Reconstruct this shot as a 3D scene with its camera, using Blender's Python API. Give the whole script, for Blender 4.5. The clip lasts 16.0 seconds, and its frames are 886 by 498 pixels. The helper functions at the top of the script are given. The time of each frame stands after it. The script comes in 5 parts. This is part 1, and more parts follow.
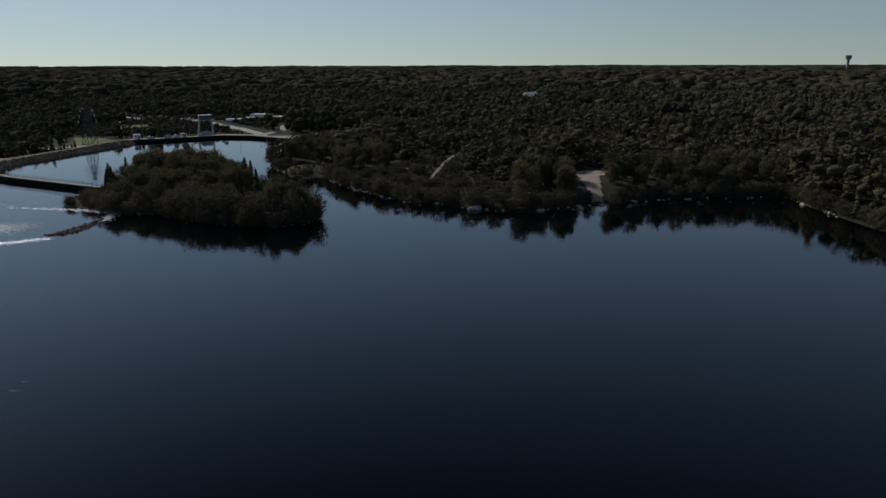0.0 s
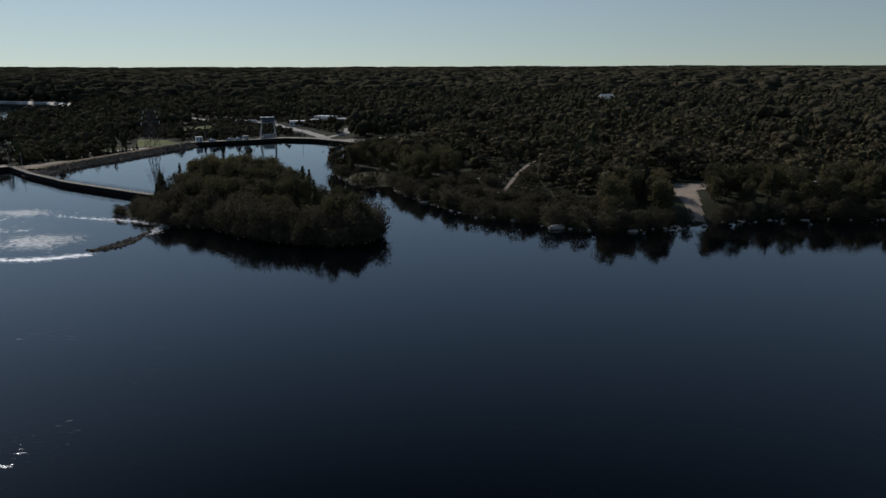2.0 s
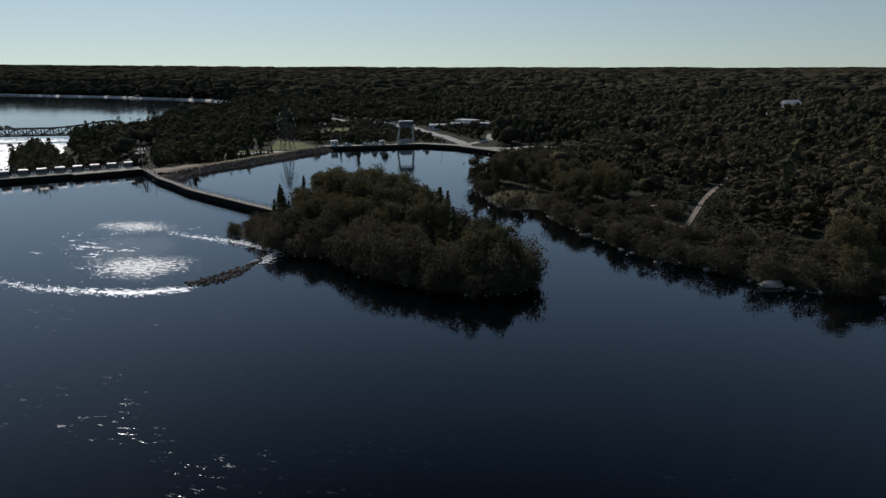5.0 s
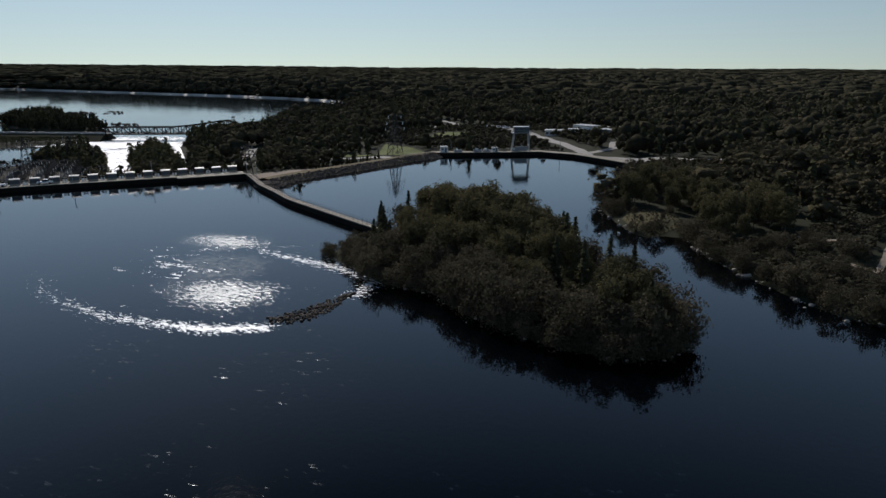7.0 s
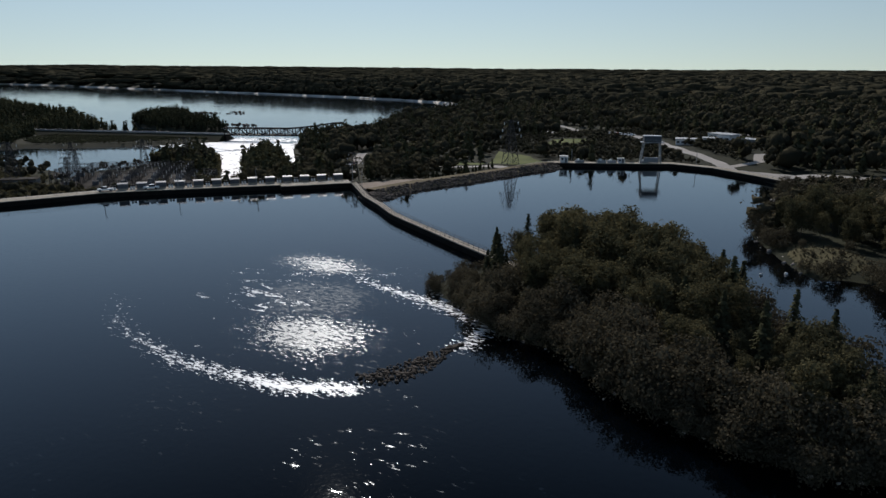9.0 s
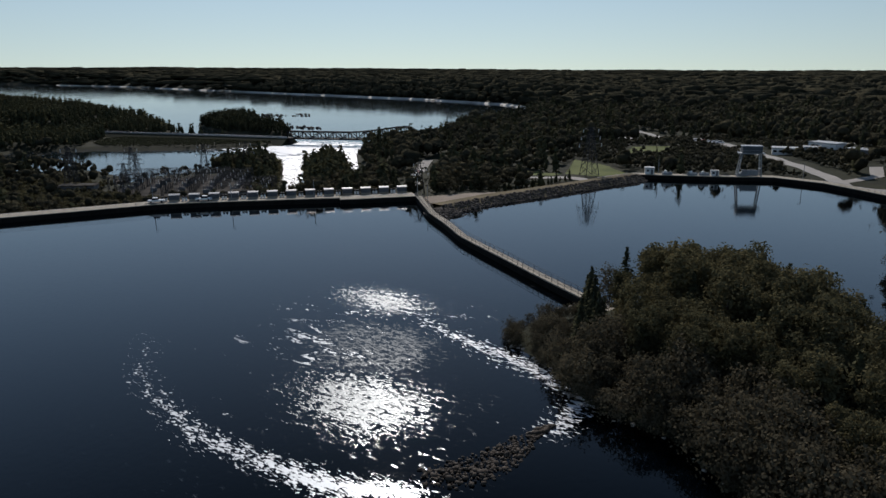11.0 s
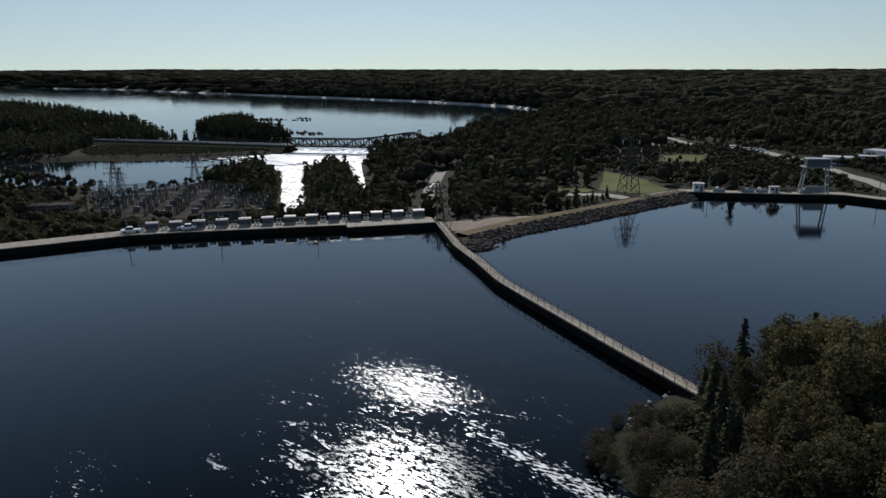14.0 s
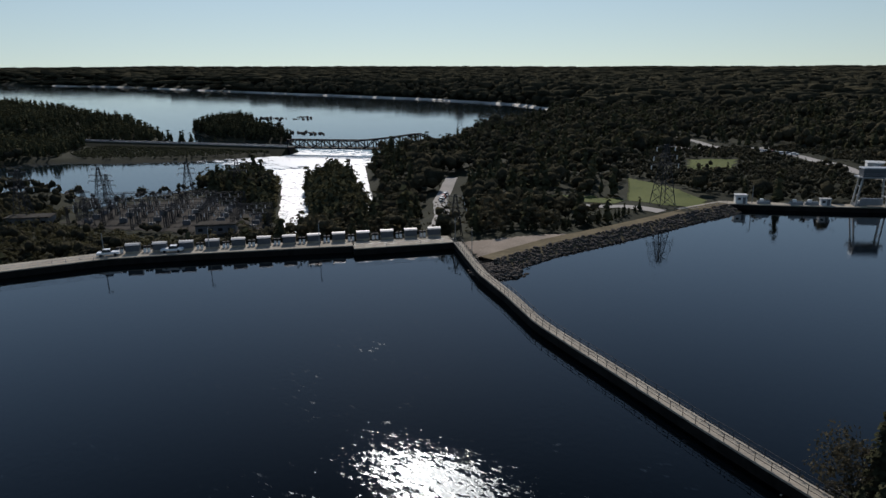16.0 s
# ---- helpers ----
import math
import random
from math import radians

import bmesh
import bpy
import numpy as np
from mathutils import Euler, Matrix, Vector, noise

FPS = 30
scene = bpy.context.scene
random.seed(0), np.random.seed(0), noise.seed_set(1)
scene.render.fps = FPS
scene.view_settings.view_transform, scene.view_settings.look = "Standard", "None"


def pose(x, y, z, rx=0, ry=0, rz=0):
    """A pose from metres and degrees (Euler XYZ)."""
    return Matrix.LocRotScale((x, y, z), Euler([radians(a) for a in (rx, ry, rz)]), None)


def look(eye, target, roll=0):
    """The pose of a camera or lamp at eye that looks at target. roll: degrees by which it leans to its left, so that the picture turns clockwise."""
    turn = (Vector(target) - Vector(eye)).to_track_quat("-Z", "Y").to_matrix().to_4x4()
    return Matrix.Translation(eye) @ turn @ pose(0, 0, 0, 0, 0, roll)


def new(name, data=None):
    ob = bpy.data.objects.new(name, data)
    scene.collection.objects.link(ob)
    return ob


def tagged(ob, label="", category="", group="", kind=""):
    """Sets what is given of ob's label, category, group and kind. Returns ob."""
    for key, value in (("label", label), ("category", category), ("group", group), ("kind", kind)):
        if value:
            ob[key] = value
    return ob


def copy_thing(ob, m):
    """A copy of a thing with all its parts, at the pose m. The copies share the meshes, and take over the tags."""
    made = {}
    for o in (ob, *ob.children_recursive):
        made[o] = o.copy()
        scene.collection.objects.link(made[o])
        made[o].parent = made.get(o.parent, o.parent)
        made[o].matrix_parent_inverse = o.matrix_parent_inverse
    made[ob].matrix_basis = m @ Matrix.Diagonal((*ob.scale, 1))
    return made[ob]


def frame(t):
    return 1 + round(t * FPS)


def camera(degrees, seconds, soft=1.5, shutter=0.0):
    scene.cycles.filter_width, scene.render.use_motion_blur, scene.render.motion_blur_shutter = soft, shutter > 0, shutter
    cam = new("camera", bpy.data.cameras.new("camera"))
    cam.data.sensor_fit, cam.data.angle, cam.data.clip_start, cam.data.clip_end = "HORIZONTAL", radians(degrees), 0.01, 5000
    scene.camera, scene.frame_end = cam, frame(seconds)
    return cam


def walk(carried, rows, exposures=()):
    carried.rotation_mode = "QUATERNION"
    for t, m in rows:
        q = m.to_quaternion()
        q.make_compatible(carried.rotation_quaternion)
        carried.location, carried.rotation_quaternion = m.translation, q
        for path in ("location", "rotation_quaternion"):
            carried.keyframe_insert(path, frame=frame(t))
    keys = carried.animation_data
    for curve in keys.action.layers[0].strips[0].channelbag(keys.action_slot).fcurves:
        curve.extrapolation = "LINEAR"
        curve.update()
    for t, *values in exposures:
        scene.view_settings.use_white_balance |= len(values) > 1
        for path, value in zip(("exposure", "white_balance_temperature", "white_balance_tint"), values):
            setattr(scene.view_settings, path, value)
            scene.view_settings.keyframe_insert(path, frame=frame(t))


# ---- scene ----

# ---- camera and its flight ----
cam = camera(65.16, 16.0)
PATH = [
    (0, 1.14, -0.78, 46.07, 0.824, -15.269, -0.200),
    (0.5, 0.16, 4.98, 45.95, 1.761, -15.240, -0.252),
    (1, -0.97, 11.05, 45.85, 3.027, -15.218, -0.281),
    (1.5, -2.27, 17.36, 45.76, 4.519, -15.201, -0.291),
    (2, -3.75, 23.86, 45.67, 6.002, -15.187, -0.286),
    (2.5, -5.40, 30.49, 45.60, 7.580, -15.176, -0.270),
    (3, -7.24, 37.20, 45.54, 9.284, -15.166, -0.245),
    (3.5, -9.27, 43.94, 45.49, 11.038, -15.157, -0.214),
    (4, -11.49, 50.67, 45.45, 12.904, -15.147, -0.181),
    (4.2, -12.43, 53.34, 45.44, 13.726, -15.142, -0.167),
    (5.3, -18.15, 67.84, 45.40, 18.550, -15.105, -0.110),
    (6.5, -25.45, 82.92, 45.42, 23.865, -15.066, -0.046),
    (7, -28.81, 88.91, 45.45, 26.140, -15.041, -0.037),
    (7.5, -32.35, 94.70, 45.49, 28.418, -15.015, -0.035),
    (8, -36.07, 100.29, 45.54, 30.748, -14.986, -0.042),
    (8.5, -39.95, 105.66, 45.60, 33.018, -14.955, -0.058),
    (9, -43.99, 110.81, 45.67, 35.255, -14.923, -0.082),
    (9.5, -48.19, 115.75, 45.75, 37.542, -14.891, -0.115),
    (9.7, -49.91, 117.67, 45.79, 38.458, -14.878, -0.130),
    (10.1, -53.41, 121.40, 45.87, 39.750, -14.859, -0.173),
    (10.5, -56.99, 125.02, 45.95, 40.300, -14.840, -0.216),
    (11, -61.58, 129.37, 46.07, 40.530, -14.816, -0.269),
    (12, -71.07, 137.60, 46.33, 40.600, -14.769, -0.376),
    (12.5, -75.94, 141.53, 46.48, 40.617, -14.746, -0.429),
    (13.5, -85.85, 149.17, 46.82, 40.619, -14.752, -0.539),
    (14.5, -95.87, 156.76, 47.19, 40.663, -14.809, -0.619),
    (15.25, -103.36, 162.65, 47.50, 40.700, -14.920, -0.622),
    (16, -110.76, 168.88, 47.84, 40.736, -15.032, -0.625),
]
walk(cam, [(t, pose(x, y, z, 0, 0, yaw) @ pose(0, 0, 0, 90 + pitch) @ pose(0, 0, 0, 0, 0, roll)) for t, x, y, z, yaw, pitch, roll in PATH],
     exposures=[(0, -0.28, 6280, 15), (4, -0.14, 6280, 15), (9, -0.02, 6280, 15), (16, 0.0, 6280, 15)])

# ---- light ----
SUN_AZ, SUN_EL = radians(45.5), radians(36.5)   # azimuth to the left of +y
world = bpy.data.worlds.new("sky")
scene.world = world
world.use_nodes = True
wn, wl = world.node_tree.nodes, world.node_tree.links
sky = wn.new("ShaderNodeTexSky")
sky.sky_type = "NISHITA"
sky.sun_disc = False
sky.sun_elevation = SUN_EL
sky.sun_rotation = -SUN_AZ
sky.air_density, sky.dust_density, sky.ozone_density = 1.6, 0.05, 1.3
tc = wn.new("ShaderNodeTexCoord")
lift = wn.new("ShaderNodeVectorMath")
lift.operation = "ADD"
lift.inputs[1].default_value = (0, 0, 0.125)
up = wn.new("ShaderNodeVectorMath")
up.operation = "MAXIMUM"
up.inputs[1].default_value = (-2, -2, 0.07)
wl.new(tc.outputs["Generated"], lift.inputs[0])
wl.new(lift.outputs[0], up.inputs[0])
wl.new(up.outputs[0], sky.inputs[0])
wl.new(sky.outputs[0], wn["Background"].inputs[0])
wn["Background"].inputs[1].default_value = 0.074
sun = new("sun", bpy.data.lights.new("sun", "SUN"))
sun.data.energy, sun.data.angle, sun.data.color = 3.9, radians(0.53), (1.0, 0.94, 0.85)
sun_dir = Vector((-math.sin(SUN_AZ) * math.cos(SUN_EL), math.cos(SUN_AZ) * math.cos(SUN_EL), math.sin(SUN_EL)))
sun.matrix_basis = look(sun_dir * 300, (0, 0, 0))


# ---- materials ----
class Nodes:
    """A material's node tree with short ways to add nodes."""

    def __init__(self, name):
        self.mat = bpy.data.materials.new(name)
        self.mat.use_nodes = True
        self.tree = self.mat.node_tree
        self.bsdf = self.tree.nodes["Principled BSDF"]
        self.out = self.tree.nodes["Material Output"]
        self.at = self.add("ShaderNodeNewGeometry").outputs["Position"]

    def add(self, kind, **inputs):
        node = self.tree.nodes.new(kind)
        for key, value in inputs.items():
            self.put(node.inputs[key.replace("_", " ")], value)
        return node

    def put(self, socket, value):
        if isinstance(value, bpy.types.NodeSocket):
            self.tree.links.new(value, socket)
        else:
            socket.default_value = value

    def math(self, op, a, b=0.0, clamp=False):
        node = self.tree.nodes.new("ShaderNodeMath")
        node.operation, node.use_clamp = op, clamp
        self.put(node.inputs[0], a)
        self.put(node.inputs[1], b)
        return node.outputs[0]

    def noise(self, scale, detail=3.0, rough=0.55, vector=None, warp=0.0):
        node = self.add("ShaderNodeTexNoise", Scale=scale, Detail=detail, Roughness=rough, Distortion=warp)
        self.put(node.inputs["Vector"], vector or self.at)
        return node.outputs[0]

    def ramp(self, factor, *stops):
        node = self.tree.nodes.new("ShaderNodeValToRGB")
        ramp = node.color_ramp
        while len(ramp.elements) < len(stops):
            ramp.elements.new(0.5)
        for element, (place, colour) in zip(ramp.elements, stops):
            element.position, element.color = place, (*colour, 1)
        self.put(node.inputs[0], factor)
        return node.outputs[0]

    def mix(self, factor, a, b, how="MIX"):
        node = self.tree.nodes.new("ShaderNodeMix")
        node.data_type, node.blend_type = "RGBA", how
        self.put(node.inputs[0], factor)
        self.put(node.inputs[6], a)
        self.put(node.inputs[7], b)
        return node.outputs[2]

    def bump(self, height, strength, distance):
        node = self.add("ShaderNodeBump", Strength=strength, Distance=distance, Height=height)
        self.put(self.bsdf.inputs["Normal"], node.outputs[0])


def surface(name, dark, light, rough=0.8, metal=0.0, grain=1.5, stain=0.12, relief=0.03):
    """A matt or metal surface with grain, larger stains and fine relief."""
    n = Nodes(name)
    fine, broad = n.noise(grain, 5.0), n.noise(stain, 3.0)
    fac = n.math("ADD", n.math("MULTIPLY", fine, 0.5), n.math("MULTIPLY", broad, 0.5))
    n.put(n.bsdf.inputs["Base Color"], n.ramp(fac, (0.3, dark), (0.7, light)))
    n.put(n.bsdf.inputs["Roughness"], n.math("ADD", n.math("MULTIPLY", fine, 0.2), rough - 0.1))
    n.bsdf.inputs["Metallic"].default_value = metal
    n.bsdf.inputs["Specular IOR Level"].default_value = 0.08 if rough > 0.65 else 0.4
    n.bump(fine, 0.6, relief)
    return n.mat


def foliage(name, dark, mid, light, glow=0.3, relief=0.0):
    """Leaves: colour varies from clump to clump and from tree to tree; some light passes through."""
    n = Nodes(name)
    island = n.add("ShaderNodeNewGeometry").outputs["Random Per Island"]
    each = n.add("ShaderNodeObjectInfo").outputs["Random"]
    patch = n.math("ADD", n.math("MULTIPLY", n.noise(0.11, 2.0), 0.45), n.math("MULTIPLY", n.noise(0.012, 3.0), 0.55))
    fac = n.math("ADD", n.math("MULTIPLY", island, 0.25), n.math("ADD", n.math("MULTIPLY", patch, 0.65), n.math("MULTIPLY", each, 0.25)))
    colour = n.ramp(fac, (0.25, dark), (0.5, mid), (0.85, light))
    n.put(n.bsdf.inputs["Base Color"], colour)
    n.bsdf.inputs["Roughness"].default_value = 0.75
    n.bsdf.inputs["Specular IOR Level"].default_value = 0.0
    if relief:
        n.bump(n.noise(1.1, 4.0, 0.7), 1.0, relief)
    through_leaf = n.add("ShaderNodeBsdfTranslucent", Color=colour)
    mixed = n.add("ShaderNodeMixShader", Fac=glow)
    n.put(mixed.inputs[1], n.bsdf.outputs[0])
    n.put(mixed.inputs[2], through_leaf.outputs[0])
    n.put(n.out.inputs[0], mixed.outputs[0])
    return n.mat


def reservoir_water():
    n = Nodes("reservoir_water")
    n.bsdf.inputs["Base Color"].default_value = (0.0004, 0.0010, 0.0018, 1)
    part_xyz = n.add("ShaderNodeSeparateXYZ", Vector=n.at)
    x, y = part_xyz.outputs[0], part_xyz.outputs[1]
    warp = n.math("MULTIPLY", n.math("SUBTRACT", n.noise(0.06, 3.0), 0.5), 0.9)

    def blob(cx, cy, rx, ry):
        a = n.math("DIVIDE", n.math("SUBTRACT", x, cx), rx)
        b = n.math("DIVIDE", n.math("SUBTRACT", y, cy), ry)
        e = n.math("SQRT", n.math("ADD", n.math("MULTIPLY", a, a), n.math("MULTIPLY", b, b)))
        return n.math("ADD", e, warp)

    def stream(points, wide):
        """Nearness to a bent line: 1 on it, 0 at wide metres."""
        best = None
        for (ax, ay), (bx, by) in zip(points, points[1:]):
            dx, dy = bx - ax, by - ay
            px, py = n.math("SUBTRACT", x, ax), n.math("SUBTRACT", y, ay)
            k = n.math("DIVIDE", n.math("ADD", n.math("MULTIPLY", px, dx), n.math("MULTIPLY", py, dy)), dx * dx + dy * dy, True)
            ex, ey = n.math("SUBTRACT", px, n.math("MULTIPLY", k, dx)), n.math("SUBTRACT", py, n.math("MULTIPLY", k, dy))
            d = n.math("SQRT", n.math("ADD", n.math("MULTIPLY", ex, ex), n.math("MULTIPLY", ey, ey)))
            best = d if best is None else n.math("MINIMUM", best, d)
        best = n.math("ADD", best, n.math("MULTIPLY", warp, wide * 0.8))
        return n.math("SUBTRACT", 1.0, n.math("DIVIDE", best, wide), True)

    # an eddy below the shoal: two arms of broken water round it, boils within, thin lines of foam and glitter, sparse
    # flecks around
    turned = n.add("ShaderNodeMapping", Vector=n.at)
    turned.inputs["Rotation"].default_value = (0, 0, radians(-40))
    turned.inputs["Scale"].default_value = (0.42, 1.0, 1.0)
    drawn = turned.outputs[0]
    fine, grain = n.noise(1.1, 4.0, 0.62, drawn), n.noise(2.9, 2.0, 0.6, drawn)
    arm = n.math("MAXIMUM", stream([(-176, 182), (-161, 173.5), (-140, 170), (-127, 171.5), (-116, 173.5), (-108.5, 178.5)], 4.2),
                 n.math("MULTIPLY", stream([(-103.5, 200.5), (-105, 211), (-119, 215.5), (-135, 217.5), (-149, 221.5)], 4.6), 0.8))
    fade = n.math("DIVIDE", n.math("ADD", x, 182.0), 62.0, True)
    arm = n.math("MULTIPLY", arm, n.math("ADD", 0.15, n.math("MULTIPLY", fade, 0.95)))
    boil = n.math("MAXIMUM", n.math("SUBTRACT", 1.25, blob(-129, 190, 15, 11), True), n.math("SUBTRACT", 1.25, blob(-158, 223, 15, 8), True))
    swirl = n.math("MULTIPLY", n.math("SUBTRACT", 1.2, blob(-142, 204, 20, 18), True), 1.2, True)
    vein = n.math("ABSOLUTE", n.math("SUBTRACT", n.noise(0.075, 4.0, 0.55, drawn, 1.1), 0.5))
    vein = n.math("SUBTRACT", 1.0, n.math("MULTIPLY", vein, 24.0), True)
    patch = n.math("MULTIPLY", n.math("SUBTRACT", n.noise(0.05, 3.0, 0.6, None, 0.8), 0.49), 9.0, True)
    inner = n.math("SUBTRACT", 1.3, blob(-148, 200, 34, 30), True)
    wide = n.math("MULTIPLY", n.math("SUBTRACT", 1.0, blob(-125, 170, 190, 190)), 1.6, True)
    lines = n.math("MULTIPLY", n.math("MULTIPLY", vein, inner), n.math("ADD", patch, 0.3, True))
    speck = n.math("ADD", n.math("MULTIPLY", fine, 0.5), n.math("MULTIPLY", grain, 0.5))

    def broken(field, level, sharp=18.0):
        """Specks that fill up as the field rises."""
        return n.math("MULTIPLY", n.math("SUBTRACT", n.math("ADD", speck, n.math("MULTIPLY", field, 0.22)), level), sharp, True)

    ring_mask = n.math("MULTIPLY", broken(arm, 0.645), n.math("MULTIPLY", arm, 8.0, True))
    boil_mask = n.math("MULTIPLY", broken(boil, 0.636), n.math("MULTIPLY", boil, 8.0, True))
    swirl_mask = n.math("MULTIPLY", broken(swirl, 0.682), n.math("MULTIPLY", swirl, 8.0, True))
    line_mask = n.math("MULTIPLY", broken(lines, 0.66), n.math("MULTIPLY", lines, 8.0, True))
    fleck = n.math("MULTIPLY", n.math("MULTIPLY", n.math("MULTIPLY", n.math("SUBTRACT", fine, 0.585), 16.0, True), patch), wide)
    foam_glint = n.math("MAXIMUM", ring_mask, n.math("MULTIPLY", line_mask, 0.8))
    # sun glitter of arms and lines is whitened into the base colour, with foam
    n.put(n.bsdf.inputs["Base Color"], n.mix(n.math("MULTIPLY", foam_glint, 0.72), (0.0004, 0.0010, 0.0018, 1), (0.80, 0.81, 0.81, 1)))
    calm = n.math("MULTIPLY", n.math("SUBTRACT", n.noise(0.9, 2.0), 0.5), n.math("ADD", 0.006, n.math("MULTIPLY", n.noise(0.02, 2.0), 0.018)))
    chop = n.math("MULTIPLY", n.math("SUBTRACT", grain, 0.5), n.math("MULTIPLY", n.math("MAXIMUM", foam_glint, n.math("MAXIMUM", boil_mask, n.math("MULTIPLY", fleck, 0.4))), 0.07))
    n.bump(n.math("ADD", calm, chop), 1.0, 1.0)
    rough = n.math("MAXIMUM", n.math("MULTIPLY", foam_glint, 0.38), n.math("MAXIMUM", n.math("MULTIPLY", boil_mask, 0.29), n.math("MAXIMUM", n.math("MULTIPLY", fleck, 0.16), n.math("MULTIPLY", swirl_mask, 0.165))))
    n.put(n.bsdf.inputs["Roughness"], n.math("ADD", 0.026, rough))
    # calm water is less glossy when looked down on; broken water glitters all round
    n.bsdf.inputs["IOR"].default_value = 1.333
    n.bsdf.inputs["Specular Tint"].default_value = (0.80, 1.0, 1.08, 1)
    facing = n.add("ShaderNodeLayerWeight", Blend=0.5).outputs["Facing"]
    gloss = n.math("ADD", n.math("MULTIPLY", n.math("SUBTRACT", facing, 0.42), 2.0), 0.12)
    gloss = n.math("MINIMUM", n.math("MAXIMUM", gloss, 0.12), 0.95)
    n.put(n.bsdf.inputs["Specular IOR Level"], n.math("MAXIMUM", gloss, n.math("MULTIPLY", n.math("MULTIPLY", rough, 8.0, True), 0.5)))
    return n.mat


def river_water():
    n = Nodes("river_water")
    n.bsdf.inputs["Base Color"].default_value = (0.006, 0.011, 0.014, 1)
    n.bsdf.inputs["IOR"].default_value = 1.333
    wind = n.noise(0.012, 3.0, 0.6, None, 0.6)
    part_xyz = n.add("ShaderNodeSeparateXYZ", Vector=n.at)
    # rapids where the spillway channels meet the river, thinning out past the bridge
    drawn = n.add("ShaderNodeMapping", Vector=n.at)
    drawn.inputs["Rotation"].default_value = (0, 0, radians(-142))
    drawn.inputs["Scale"].default_value = (0.45, 1.0, 1.0)
    a = n.math("DIVIDE", n.math("ADD", part_xyz.outputs[0], 492.0), 95.0)
    b = n.math("DIVIDE", n.math("SUBTRACT", part_xyz.outputs[1], 470.0), 62.0)
    near = n.math("SUBTRACT", 1.25, n.math("SQRT", n.math("ADD", n.math("MULTIPLY", a, a), n.math("MULTIPLY", b, b))), True)
    churn = n.math("ADD", n.noise(0.22, 5.0, 0.7, drawn.outputs[0], 0.7), n.math("MULTIPLY", near, 0.34))
    foam_glint = n.math("MULTIPLY", n.math("SUBTRACT", churn, 0.62), 7.0, True)
    foam_glint = n.math("MULTIPLY", foam_glint, n.math("MULTIPLY", near, 3.5, True))
    # white of the rapids: foam, and sun glitter put into the base colour
    n.put(n.bsdf.inputs["Base Color"], n.mix(foam_glint, (0.006, 0.011, 0.014, 1), (0.60, 0.63, 0.64, 1)))
    height = n.math("MULTIPLY", n.noise(0.5, 3.0), n.math("MULTIPLY", wind, 0.035))
    n.bump(height, 1.0, 1.0)
    n.put(n.bsdf.inputs["Roughness"], n.math("ADD", n.math("MULTIPLY", foam_glint, 0.4), n.math("ADD", 0.03, n.math("MULTIPLY", wind, 0.06))))
    return n.mat


def white_water():
    n = Nodes("white_water")
    foam_glint = n.noise(0.35, 5.0, 0.65, None, 0.8)
    n.put(n.bsdf.inputs["Base Color"], n.ramp(foam_glint, (0.30, (0.12, 0.15, 0.16)), (0.46, (0.84, 0.85, 0.85))))
    n.put(n.bsdf.inputs["Roughness"], n.ramp(foam_glint, (0.4, (0.15,) * 3), (0.55, (0.6,) * 3)))
    n.bump(n.noise(0.8, 5.0, 0.65), 1.0, 0.6)
    return n.mat


M_LEAF = foliage("leaves", (0.030, 0.032, 0.019), (0.070, 0.067, 0.038), (0.138, 0.120, 0.062))
M_SHRUB = foliage("willow_leaves", (0.033, 0.030, 0.021), (0.066, 0.059, 0.040), (0.112, 0.097, 0.064))
M_SPRUCE = foliage("spruce_needles", (0.024, 0.026, 0.016), (0.046, 0.047, 0.027), (0.080, 0.078, 0.042), 0.1)
M_WOODS = foliage("woods_leaves", (0.022, 0.022, 0.015), (0.052, 0.049, 0.033), (0.106, 0.091, 0.055), 0.15, 0.9)
M_BARK = surface("bark", (0.05, 0.04, 0.03), (0.16, 0.14, 0.12), 0.9, 0, 6, 0.8, 0.02)
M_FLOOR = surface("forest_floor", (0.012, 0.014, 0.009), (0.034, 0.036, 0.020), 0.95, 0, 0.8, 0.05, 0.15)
M_GRASS = surface("mown_grass", (0.05, 0.068, 0.018), (0.11, 0.122, 0.036), 0.9, 0, 1.2, 0.08, 0.05)
M_DRY = surface("dry_grass", (0.065, 0.053, 0.030), (0.17, 0.138, 0.082), 0.95, 0, 0.7, 0.1, 0.08)
M_MOSS = surface("rough_grass", (0.03, 0.03, 0.016), (0.105, 0.092, 0.048), 0.95, 0, 0.7, 0.1, 0.08)
M_GRAVEL = surface("gravel", (0.24, 0.21, 0.17), (0.42, 0.37, 0.31), 0.95, 0, 2.5, 0.15, 0.04)
# sand made paler so that the strand's sun glint sits in its colour
M_STRAND = surface("washed_sand", (0.40, 0.38, 0.34), (0.62, 0.58, 0.52), 0.8, 0, 0.4, 0.03, 0.1)
M_SAND = surface("pale_sand", (0.15, 0.125, 0.098), (0.30, 0.25, 0.20), 0.95, 0, 2.5, 0.15, 0.04)
M_ROAD = surface("pale_road", (0.22, 0.21, 0.19), (0.36, 0.34, 0.31), 0.9, 0, 3, 0.1, 0.01)
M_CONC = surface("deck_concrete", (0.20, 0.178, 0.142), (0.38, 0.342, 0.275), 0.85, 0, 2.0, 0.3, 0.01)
# near-black: wet concrete with the sunless side's shade mixed into the colour
M_WET_SHADED = surface("wet_concrete", (0.006, 0.0055, 0.005), (0.022, 0.020, 0.018), 0.8, 0, 1.2, 0.4, 0.02)
M_ROCK = surface("rock", (0.035, 0.03, 0.026), (0.13, 0.112, 0.095), 0.9, 0, 2.5, 0.5, 0.05)
